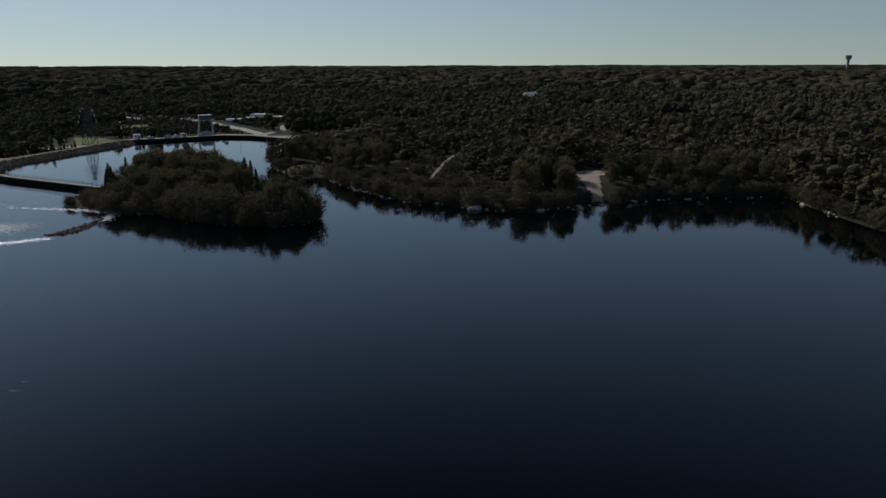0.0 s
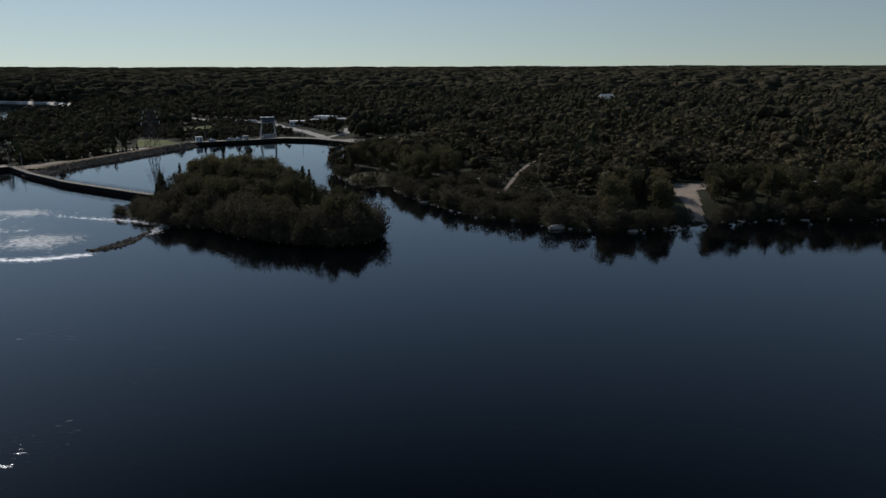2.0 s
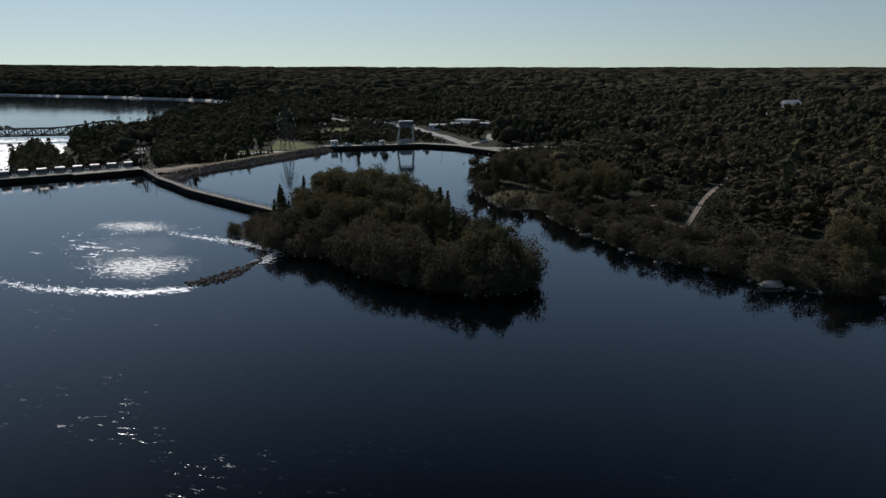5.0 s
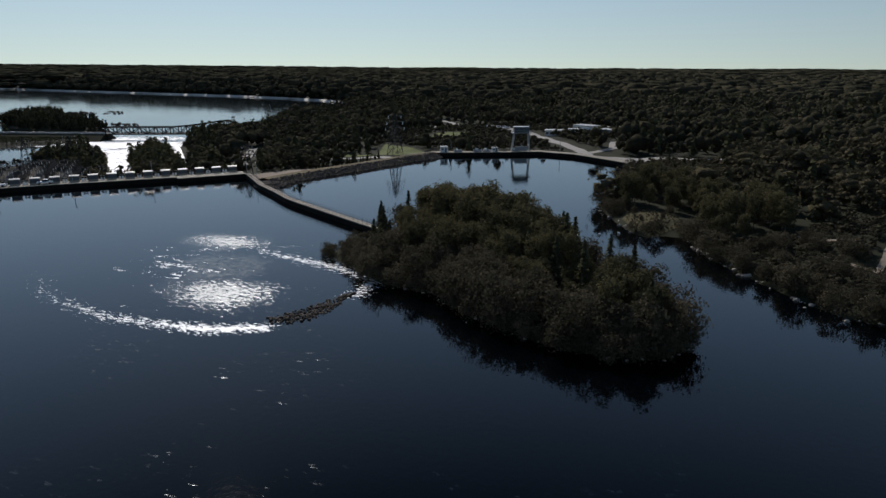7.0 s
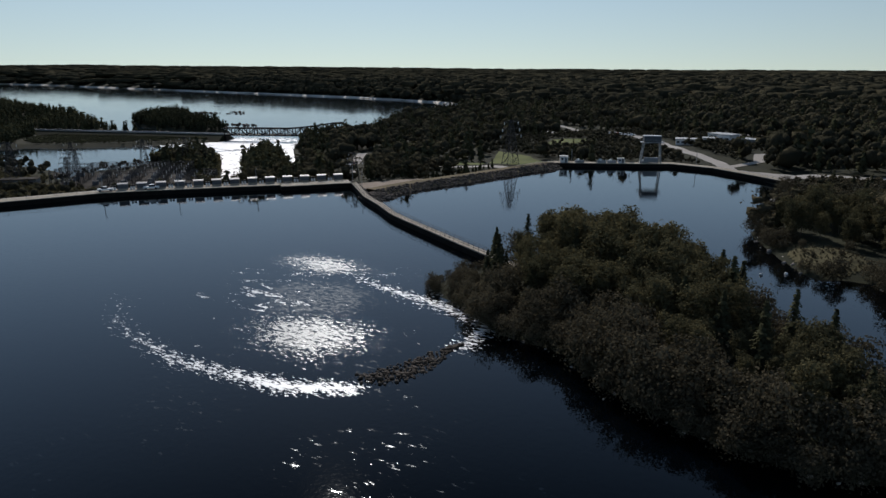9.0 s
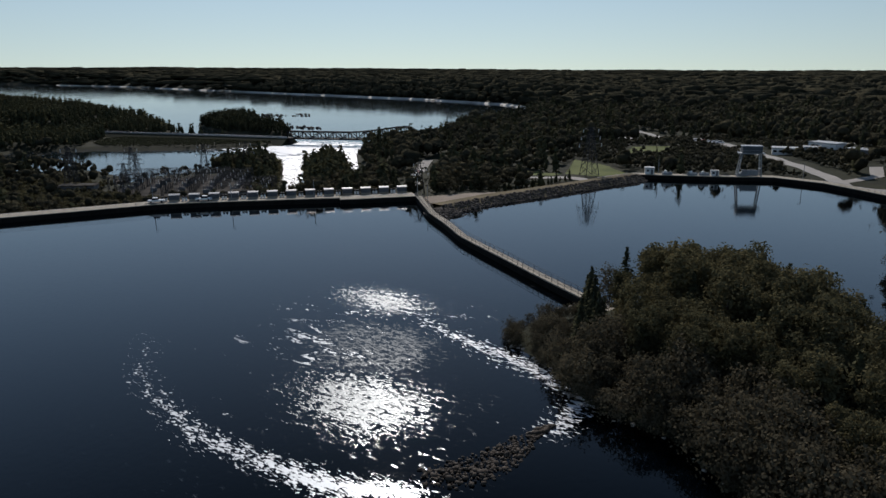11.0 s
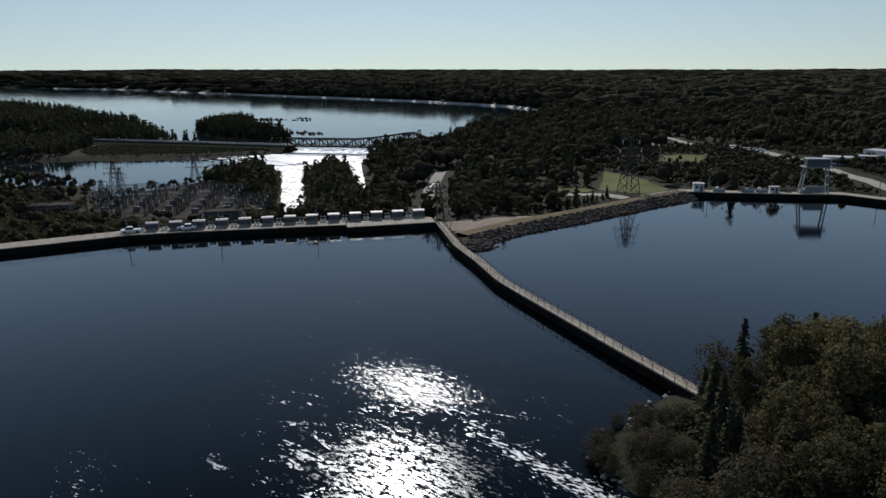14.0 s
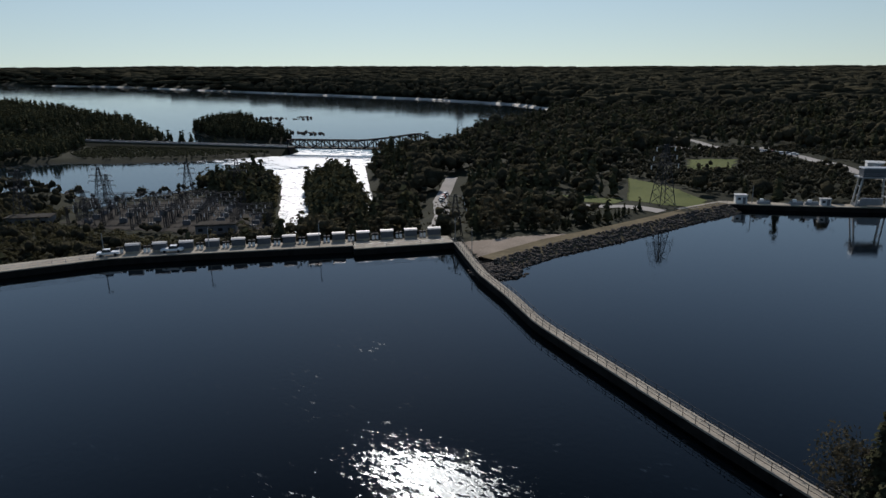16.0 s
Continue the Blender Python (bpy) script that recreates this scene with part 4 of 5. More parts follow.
def low_zone(p):
    """Where only low growth stands."""
    return np.any([signed(p[:, 0], p[:, 1], z) > 0 for z in (LOW_SHORE, LOW_CORNER)], 0)


def ring_places(r0, r1, gap, a0=-62, a1=88):
    """Jittered places between two distances, within the angles that the flight faces (left of +y is positive)."""
    out = []
    r = r0
    while r < r1:
        n = int(radians(a1 - a0) * r / gap)
        a = np.radians(np.linspace(a0, a1, n)) + R.uniform(-0.55, 0.55, n) * gap / r
        rr = r + R.uniform(-0.55, 0.55, n) * gap
        out.append(np.stack([-40 - np.sin(a) * rr, 100 + np.cos(a) * rr], -1))
        r += gap * 0.9
    return np.concatenate(out)


# trees on the eastern shore, nearest the water: single trees; behind them woods
front = ring_places(60, 330, 5.6, -80, 50)
front = front[free(front)]
du = -signed(front[:, 0], front[:, 1], RESERVOIR)
mine = (front[:, 0] > -75) & (front[:, 0] < 118) & (front[:, 1] < 340) & (du < 27) & (front[:, 1] > 185)
for (x, y), d in zip(front[mine], du[mine]):
    if low_zone(np.array([[x, y]]))[0]:
        if R.uniform() < 0.75:
            plant(SHRUB, x, y, R.uniform(0.4, 1.0))
    elif d < 4:
        plant(SHRUB, x, y, R.uniform(0.5, 1.1))
    elif R.uniform() < 0.06:
        plant(SPRUCE, x, y, R.uniform(0.6, 0.9))
    else:
        plant(BROAD, x, y, R.uniform(0.6, 0.98) * min(1, 0.6 + d * 0.04))
def stand(p, low, high):
    """Tree heights that vary from tree to tree and from stand to stand."""
    return np.maximum(3.0, R.uniform(low, high, len(p)) + waves(p[:, 0], p[:, 1], 70, 9) * 2.6 + waves(p[:, 0], p[:, 1], 19, 10) * 1.6)


near = np.concatenate([ring_places(60, 330, 6.6, -80, 84), ring_places(330, 800, 7.6, -56, 84)])
near = near[free(near)]
du = -signed(near[:, 0], near[:, 1], RESERVOIR)
taken = (near[:, 0] > -75) & (near[:, 0] < 118) & (near[:, 1] < 340) & (du < 27) & (near[:, 1] > 185)
near = near[~taken]
near = near[(signed(near[:, 0], near[:, 1], LEFT_BANK) < 0) & (signed(near[:, 0], near[:, 1], ISLET) < 0)]
near = near[signed(near[:, 0], near[:, 1], MOUND) < -18]
near = near[signed(near[:, 0], near[:, 1], ISLE) < 0]
west = near[:, 0] < -230
low_ground = (signed(near[:, 0], near[:, 1], YARD) > -70) & (near[:, 0] < -288) & (near[:, 1] < 342) & (signed(near[:, 0], near[:, 1], ISLE) < 0)
dist = np.hypot(near[:, 0] + 40, near[:, 1] - 100)
conifer = (R.uniform(size=len(near)) < np.where(near[:, 0] < -560, 0.85, np.where(west, 0.42, 0.26)) + 0.16 * waves(near[:, 0], near[:, 1], 80, 21)) & ~low_ground
grove = signed(near[:, 0], near[:, 1], LOW_GROVE) > 0
size = np.where(low_ground | low_zone(near), R.uniform(2.2, 4.8, len(near)) * np.where(low_ground & (signed(near[:, 0], near[:, 1], YARD) < -22), 1.5, 1.0), np.where(grove, R.uniform(2.5, 5.0, len(near)), np.where(west, stand(near, 6.5, 10.5), stand(near, 5.5, 12.0))))
front_row, back_row = ~conifer & (dist < 320), ~conifer & (dist >= 320)
woods("broadleaf_woods", "dense mixed green broadleaf woods on the valley floor", near[front_row], size[front_row], "mid", M_WOODS)
woods("broadleaf_woods", "dense dark broadleaf woods further up the valley", near[back_row], size[back_row], "back", M_WOODS)
woods("spruce_woods", "dark pointed spruces standing among the woods", near[conifer], size[conifer] * 1.12, "spruce", M_SPRUCE)
mid = ring_places(800, 1900, 8.8, -42, 78)
mid = mid[free(mid)]
mid = mid[(signed(mid[:, 0], mid[:, 1], LEFT_BANK) < 0) & (signed(mid[:, 0], mid[:, 1], ISLET) < 0)]
woods("distant_woods", "dark rolling forest beyond the river", mid, stand(mid, 8, 13), "far", M_WOODS)
far = ring_places(1900, 4850, 34.0, -38, 76)
far = far[free(far)]
woods("horizon_woods", "flat dark forest reaching the horizon", far, R.uniform(8, 12, len(far)), "horizon", M_WOODS)

bank, _ = scatter(LEFT_BANK, 6.0, 0.5)
bank = bank[free(bank) & (signed(bank[:, 0], bank[:, 1], MOUND) < -6)]
woods("river_spruce_woods", "dark dense spruce forest on the river bank", bank, stand(bank, 8, 11), "spruce", M_SPRUCE)
scrub, _ = scatter(MOUND, 2.6, 0.5)
scrub = scrub[~near_line(scrub, BRIDGE[:3], 8)]
woods("causeway_scrub", "dark low scrub on the causeway's shore", scrub, R.uniform(1.3, 2.3, len(scrub)), "back", M_SPRUCE)
thicket, _ = scatter(LOW_GROVE, 3.7, 0.5)
thicket = thicket[free(thicket)]
woods("alder_thicket", "dense low green alder thicket behind the head gates", thicket, np.maximum(1.4, stand(thicket, 1.8, 3.0) - 0.8), "back", M_WOODS)
FLATS = [(-302, 247), (-326, 283), (-392, 266), (-420, 288), (-470, 276), (-470, 200), (-350, 165), (-318, 205)]
brush, _ = scatter(FLATS, 3.7, 0.5)
brush = brush[free(brush)]
woods("willow_thicket", "dense dark willow thicket on the flats below the dam", brush, R.uniform(1.8, 4.2, len(brush)), "mid", M_LEAF)
scrub, _ = scatter(LOW_SHORE, 2.5, 0.5)
scrub = scrub[free(scrub)]
woods("shore_scrub", "dense brown-green willow scrub on the low shore", scrub, R.uniform(1.0, 3.0, len(scrub)), "mid", M_SHRUB)
scrub, _ = scatter(POINT, 1.3, 0.4)
woods("point_grass", "rough tufts of brown grass and low scrub on the point", scrub, R.uniform(0.25, 0.9, len(scrub)), "mid", M_SHRUB)
scrub, _ = scatter(LOW_CORNER, 2.8, 0.5)
scrub = scrub[free(scrub)]
woods("corner_scrub", "dense brown-green scrub beside the head-gate wall", scrub, R.uniform(1.0, 3.2, len(scrub)), "mid", M_SHRUB)
hedge = np.array([(p.x + R.uniform(-1.2, 1.2), p.y + R.uniform(-1.2, 1.2)) for p, _ in along(offset_line(CREST[1:5], 17), 1.7)])
woods("young_spruce_row", "row of dark young spruces below the embankment", hedge, R.uniform(1.8, 4.4, len(hedge)), "spruce", M_SPRUCE)
CHANNEL_BANK = [(-322, 317), (-361, 346), (-418, 391), (-436, 384), (-434, 350), (-404, 344), (-350, 332)]
crowd, _ = scatter(CHANNEL_BANK, 3.8, 0.6)
crowd = crowd[signed(crowd[:, 0], crowd[:, 1], YARD) < -1]
split = R.uniform(size=len(crowd)) < 0.6
woods("bank_spruce_woods", "dark spruces on the bank between switchyard and spillway", crowd[split], R.uniform(7.0, 11.0, int(split.sum())), "spruce", M_SPRUCE)
woods("bank_birch_woods", "dark green birches on the bank between switchyard and spillway", crowd[~split], R.uniform(5.5, 8.5, int((~split).sum())), "mid", M_LEAF)
crowd, _ = scatter(ISLE, 3.4, 0.4)
split = R.uniform(size=len(crowd)) < 0.55
woods("channel_spruce_woods", "dense dark spruces on the strip between the spillway channels", crowd[split], R.uniform(8.5, 12.5, int(split.sum())), "spruce", M_SPRUCE)
woods("channel_birch_woods", "dense dark green birches on the strip between the spillway channels", crowd[~split], R.uniform(6.5, 10.0, int((~split).sum())), "mid", M_LEAF)
crowd, _ = scatter(ISLET, 5.0, 2.0)
woods("islet_spruce_woods", "dark pointed spruces crowding a river islet", crowd, stand(crowd, 7, 10), "spruce", M_SPRUCE)

# shrubs leaning over the water along the shores
for i in range(14):
    x, y = R.uniform(-125, -112), R.uniform(223, 237)
    if signed(np.array([x]), np.array([y]), ISLAND)[0] > 1 and math.hypot(x + 127, y - 241) > 7:
        plant(SHRUB, x, y, R.uniform(0.4, 0.75))
EAST_SHORE = RESERVOIR[3:27]
for x, y, s in ((-67, 297, 0.45), (-63.5, 289, 0.3), (-58, 292, 0.35), (-60, 284, 0.25), (-70, 301, 0.7), (-75, 303, 0.8), (-78, 308, 0.75), (-72, 306, 0.6), (-57, 298, 0.6), (-66, 292, 0.28)):
    plant(SHRUB, x, y, s)
for p0, way in along(ISLAND + ISLAND[:1], 4.0):
    if math.hypot(p0.x + 127, p0.y - 241) > 6:
        ob = plant(SHRUB, p0.x + R.uniform(-0.7, 0.7), p0.y + R.uniform(-0.7, 0.7), R.uniform(0.6, 1.25) * (0.45 if p0.x < -112 else 1.0))
for p0, way in along(EAST_SHORE, 5.2):
    q = np.array([[p0.x + way.y * 1.0 + R.uniform(-1, 1), p0.y - way.x * 1.0 + R.uniform(-1, 1)]])
    if signed(q[:, 0], q[:, 1], CLEARING)[0] < -2 and signed(q[:, 0], q[:, 1], POINT)[0] < -1.5:
        plant(SHRUB, q[0, 0], q[0, 1], R.uniform(0.7, 1.35))


# ---- below the dam: chutes, far strand, causeway and bridge ----
def chute(name, line, widths, label):
    """A ragged ribbon of white water that drops from the gates to the river."""
    spots = along(line, 3.0)
    n = len(spots)
    verts = []
    for i, (p, way) in enumerate(spots):
        k = i / (n - 1)
        w = np.interp(k, np.linspace(0, 1, len(widths)), widths)
        for s in (-1, -0.5, 0, 0.5, 1):
            e = s * w / 2 * (1 + R.uniform(-0.08, 0.08))
            z = LOW + 0.25 + 1.6 * max(0, 1 - k * 4) + R.uniform(0, 0.35) * (1 - k * 0.6)
            verts.append((p.x - way.y * e, p.y + way.x * e, z))
    faces = [(5 * i + j, 5 * i + j + 1, 5 * i + j + 6, 5 * i + j + 5) for i in range(n - 1) for j in range(4)]
    ob = structure(name, mesh_of(name, verts, faces, M_FOAM), label)
    return ob


chute("water_chute", [(-312, 325), (-356, 353), (-404, 392), (-440, 421), (-468, 436)], (12, 13, 14, 20, 28), "foaming white water racing down the main spillway channel")
chute("water_chute_narrow", [(-303, 352), (-336, 380), (-380, 416), (-424, 456), (-448, 470)], (6, 7, 8, 14, 22), "foaming white water in the narrow spillway channel")
STRAND = [(-470, 885), (-526, 925), (-584, 968), (-742, 1064), (-965, 1115), (-1214, 1132), (-1673, 1162), (-2388, 1208), (-2774, 1168)]
fine = [q for q, _ in along(STRAND, 6.0)]
verts = []
for i, q in enumerate(fine):
    way = (fine[min(i + 1, len(fine) - 1)] - fine[max(i - 1, 0)]).normalized()
    side = Vector((way.y, -way.x, 0))
    wide = 7.0 + 5.0 * max(0, 1 - i / 14) + 2.0 * math.sin(i * 0.37) * math.sin(i * 0.11)
    for k, z in ((0, 0.0), (0.5, 1.4), (1, 2.4)):
        e = q + side * k * wide
        verts.append((e.x, e.y, max(LOW + z, float(ground_at(e.x, e.y)) + 0.35 * k)))
faces = [(3 * i + j, 3 * i + j + 1, 3 * i + j + 4, 3 * i + j + 3) for i in range(len(fine) - 1) for j in range(2)]
structure("far_strand", mesh_of("far_strand", verts, faces, M_STRAND), "thin sand strand along the far river bank, painted glint-pale")

for line in GULLIES:
    draped("gully", line, 6.0, M_DRY, "bare tan earth gully in the far wooded scarp", 0.5, ragged=0.25)

ROADWAY = -10.6
line = [(-712, 409), (-654, 433), (-602, 455)]
top = thing("causeway", "grassy causeway embankment carrying a pale road to the bridge", "causeway")
bm = bmesh.new()
offs = (-16, -4.2, 4.2, 16)
zz = (LOW - 1, ROADWAY - 0.15, ROADWAY - 0.15, LOW - 1)
ext = line + [(-560, 471.5), (-530, 484)]
vs = [[bm.verts.new((x, y, z)) for x, y in offset_line(ext, o)] for o, z in zip(offs, zz)]
for r in range(3):
    for i in range(len(ext) - 1):
        bm.faces.new((vs[r][i], vs[r][i + 1], vs[r + 1][i + 1], vs[r + 1][i]))
bm.faces.new([vs[r][-1] for r in range(4)])
bmesh.ops.recalc_face_normals(bm, faces=bm.faces[:])
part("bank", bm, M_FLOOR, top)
bm = bmesh.new()
prism(bm, offset_line(ext, -3.2) + offset_line(ext, 3.2)[::-1], ROADWAY - 0.3, ROADWAY)
part("roadway", bm, M_ROAD, top, "pale asphalt roadway")
for s in (-3.6, 3.6):
    bm = bmesh.new()
    prism(bm, offset_line(ext, s - 0.1) + offset_line(ext, s + 0.1)[::-1], ROADWAY - 0.2, ROADWAY + 0.75)
    part("guard_rail", bm, M_STEEL, top)


def truss_bridge():
    """A steel through truss whose top chord climbs towards one end."""
    a, b = Vector((-530, 484, ROADWAY)), Vector((-420, 543, ROADWAY))
    way = (b - a).normalized()
    length = (b - a).length
    top = thing("truss_bridge", "dark steel truss bridge over rapids with a rising top chord", "bridge", "", a, math.atan2(way.y, way.x))
    n = 19
    gap = length / n

    def chord(i):
        k = i / n
        return 5.2 if k < 0.42 else (5.2 + 5.6 * ((k - 0.42) / 0.36) ** 1.4 if k < 0.78 else 10.8 - (k - 0.78) / 0.22 * 9.5)

    bm = bmesh.new()
    box(bm, (length / 2, 0, -0.35), (length, 7.0, 0.5))
    part("deck", bm, M_CONC, top)
    for s in (-3.3, 3.3):
        bm = bmesh.new()
        beam(bm, (0, s, -0.3), (length, s, -0.3), 1.0)
        part("bottom_chord", bm, M_DARK, top)
        for i in range(n):
            bm = bmesh.new()
            beam(bm, (i * gap - 0.1, s, chord(i)), ((i + 1) * gap + 0.1, s, chord(i + 1)), 0.85)
            part("top_chord", bm, M_DARK, top)
        for i in range(n + 1):
            bm = bmesh.new()
            beam(bm, (i * gap, s, -0.2), (i * gap, s, chord(i)), 0.65)
            part("vertical", bm, M_DARK, top)
            if i < n:
                bm = bmesh.new()
                lo, hi = (i, i + 1) if i % 2 else (i + 1, i)
                beam(bm, (lo * gap, s, -0.2), (hi * gap, s, chord(hi)), 0.6)
                part("diagonal", bm, M_DARK, top)
        bm = bmesh.new()
        beam(bm, (0, s * 0.9, 1.0), (length, s * 0.9, 1.0), 0.15)
        part("hand_rail", bm, M_DARK, top)
    for i in range(0, n + 1, 2):
        bm = bmesh.new()
        beam(bm, (i * gap, -3.3, chord(i)), (i * gap, 3.3, chord(i)), 0.3)
        part("cross_strut", bm, M_DARK, top)
    for x in (0.5, length * 0.78, length - 1):
        bm = bmesh.new()
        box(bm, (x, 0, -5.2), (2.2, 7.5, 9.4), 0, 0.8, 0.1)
        part("pier", bm, M_WET_SHADED, top, "dark concrete pier")
    return top


truss_bridge()


# ---- pylons, gantries, lamps ----
def pylon(high, base, label, place, turn):
    """A lattice transmission tower with three pairs of cross-arms."""
    top = thing("power_pylon", label, "pylon", "transmission pylons", place, turn)
    w = lambda z: base / 2 * (1 - z / high) ** 0.9 + 0.35
    bm = bmesh.new()
    levels = [high * k for k in (0, 0.2, 0.37, 0.52, 0.64, 0.74, 0.83, 0.91, 1.0)]
    corners = ((-1, -1), (1, -1), (1, 1), (-1, 1))
    for sx, sy in corners:
        for a, b in zip(levels, levels[1:]):
            beam(bm, (sx * w(a), sy * w(a), a), (sx * w(b), sy * w(b), b), 0.2)
    part("tower_frame", bm, M_TOWER, top)
    bm = bmesh.new()
    for a, b in zip(levels, levels[1:]):
        for i in range(4):
            (ax, ay), (bx, by) = corners[i], corners[(i + 1) % 4]
            beam(bm, (ax * w(a), ay * w(a), a), (bx * w(b), by * w(b), b), 0.11)
            beam(bm, (bx * w(a), by * w(a), a), (ax * w(b), ay * w(b), b), 0.11)
    part("lattice", bm, M_TOWER, top)
    for k, reach in ((0.66, 4.6), (0.8, 3.9), (0.95, 3.1)):
        z = high * k
        for s in (-1, 1):
            arm = None
            for start, rise, thick in (((0, s * 0.4, z), 0.2, 0.16), ((0, -s * 0.4, z), 0.2, 0.16), ((0, 0, z + 1.0), 0.25, 0.12)):
                bm = bmesh.new()
                beam(bm, start, (s * reach, 0, z + rise), thick)
                arm = part("cross_arm", bm, M_TOWER, top)
            bm = bmesh.new()
            beam(bm, (s * reach, 0, z + 0.1), (s * reach, 0, z - 1.1), 0.2)
            part("insulator", bm, M_WHITE, arm, "pale insulator string")
    return top


def ground(x, y):
    return float(ground_at(x, y)) - 0.1


DAM_TURN = math.atan2(33.6, 29.4)
first = pylon(18.0, 4.6, "grey steel lattice pylon with three cross-arms", (-416, 297, ground(-416, 297)), DAM_TURN)
for x, y, k in ((-404, 262, 1.15), (-411, 335, 0.95), (-393, 350, 0.95), (-430, 306, 0.85), (-236, 320, 0.7), (-206, 395, 1.15), (-372, 272, 0.9), (-545, 700, 1.2)):
    copy_thing(first, pose(x, y, ground(x, y), 0, 0, math.degrees(DAM_TURN) + R.uniform(-12, 12))).scale = (k, k, k)


def gantry():
    top = thing("switchyard_gantry", "grey steel lattice gantry with insulators in a switchyard", "gantry", "switchyard gantries")
    for s in (-1, 1):
        bm = bmesh.new()
        for dx, dy in ((-0.4, -0.4), (0.4, -0.4), (0.4, 0.4), (-0.4, 0.4)):
            beam(bm, (s * 6 + dx, dy, 0), (s * 6 + dx * 0.6, dy * 0.6, 7.5), 0.14)
        for i in range(6):
            beam(bm, (s * 6 - 0.4, -0.4, i * 1.25), (s * 6 + 0.4, -0.4, i * 1.25 + 1.25), 0.09)
        part("post", bm, M_TOWER, top)
    bm = bmesh.new()
    for y, z in ((-0.35, 7.0), (0.35, 7.0), (0, 7.7)):
        beam(bm, (-6.4, y, z), (6.4, y, z), 0.16)
    for i in range(10):
        beam(bm, (-6 + i * 1.2, -0.35, 7.0), (-6 + i * 1.2 + 1.2, 0, 7.7), 0.09)
    part("cross_beam", bm, M_TOWER, top)
    for x in (-3.5, 0, 3.5):
        bm = bmesh.new()
        beam(bm, (x, 0, 7.0), (x, 0, 5.4), 0.24)
        part("insulator", bm, M_WHITE, top)
    return top


def breaker():
    top = thing("circuit_breaker", "pale circuit breaker with three insulator columns", "circuit breaker", "switchyard breakers")
    bm = bmesh.new()
    box(bm, (0, 0, 0.9), (3.0, 1.0, 1.8), 0, 0.95, 0.06)
    part("tank", bm, M_GREY, top)
    for x in (-1, 0, 1):
        bm = bmesh.new()
        box(bm, (x, 0, 2.7), (0.32, 0.32, 1.9), 0, 0.6, 0.05)
        part("bushing", bm, M_GREY, top)
    return top


g, br = gantry(), breaker()
u, v = Vector((-0.66, -0.75)), Vector((-0.75, 0.66))
base = Vector((-328, 312))
spots_g = [(i * 13.0, j * 9.5) for j in range(6) for i in range(6)]
k = 0
for a, b in spots_g:
    p = base + u * a + v * (b + 2)
    if signed(np.array([p.x]), np.array([p.y]), YARD)[0] < 1:
        continue
    m = pose(p.x, p.y, ground(p.x, p.y) + 0.15, 0, 0, math.degrees(math.atan2(u.y, u.x)))
    m2 = pose(p.x + v.x * 4, p.y + v.y * 4, ground(p.x + v.x * 4, p.y + v.y * 4) + 0.2, 0, 0, math.degrees(math.atan2(u.y, u.x)))
    if k == 0:
        g.matrix_basis, br.matrix_basis = m, m2
    else:
        copy_thing(g, m)
        copy_thing(br, m2)
    k += 1


def street_lamp(place, high=6.0):
    top = thing("street_lamp", "slim steel lamp post on the dam deck", "street lamp", "lamps on the dam", place)
    bm = bmesh.new()
    beam(bm, (0, 0, 0), (0, 0, high), 0.16)
    part("pole", bm, M_STEEL, top)
    bm = bmesh.new()
    beam(bm, (0, 0, high), (1.4, 0, high + 0.25), 0.1)
    box(bm, (1.6, 0, high + 0.22), (0.7, 0.3, 0.16), 0, 0.8)
    part("lamp_head", bm, M_DARK, top)
    return top


lamp = street_lamp((-227.0, 309.0, DECK))
for x, y in ((-250.0, 281.0), (-268, 259.8), (-284.5, 240.5), (-180.3, 406.8), (-130.0, 428.6), (-214, 299.8)):
    copy_thing(lamp, pose(x, y, DECK, 0, 0, 130))


# ---- vehicles ----
def vehicle(name, label, paint, pickup=False):
    top = thing(name, label, "pickup truck" if pickup else "car", "parked vehicles")
    length, wide = (5.5, 1.95) if pickup else (4.5, 1.8)
    bm = bmesh.new()
    box(bm, (0, 0, 0.72), (length, wide, 0.62), 0, 0.96, 0.1)
    body = part("body", bm, paint, top)
    bm = bmesh.new()
    if pickup:
        box(bm, (0.35, 0, 1.36), (2.2, wide * 0.92, 0.72), 0, 0.82, 0.08)
    else:
        box(bm, (-0.2, 0, 1.28), (2.6, wide * 0.9, 0.56), 0, 0.76, 0.08)
    part("windows", bm, M_GLASS, top)
    bm = bmesh.new()
    box(bm, (0.35 if pickup else -0.2, 0, 1.72 if pickup else 1.58), (1.75 if pickup else 1.95, wide * 0.72, 0.08), 0, 0.9)
    part("roof", bm, paint, top)
    for sx in (-1, 1):
        for sy in (-1, 1):
            bm = bmesh.new()
            bmesh.ops.create_cone(bm, cap_ends=True, segments=12, radius1=0.36, radius2=0.36, depth=0.24,
                                  matrix=Matrix.Translation((sx * length * 0.31, sy * wide * 0.46, 0.36)) @ Matrix.Rotation(math.pi / 2, 4, "X"))
            part("wheel", bm, M_TYRE, top)
    return top


dirn = math.degrees(math.atan2(-33.6, -29.4))
truck = vehicle("pickup_truck", "white pickup truck parked on the dam deck", M_CAR[0], True)
truck.matrix_basis = pose(-284.6, 241.6, DECK, 0, 0, dirn + 8)
t2 = copy_thing(truck, pose(-275.2, 253.6, DECK, 0, 0, dirn + 180))
cars = [vehicle("parked_car", "%s car parked beside a road" % c, M_CAR[i]) for i, c in enumerate(("white", "silver", "red", "dark"))]
spots_c = [(-288 - i * 1.7 - 3.5, 378 + i * 2.6, -40) for i in range(6)] + [(-203.5 - i * 3.4, 545.5 + i * 2.7, 35) for i in range(7)] + [(-680, 422.2, 22)]
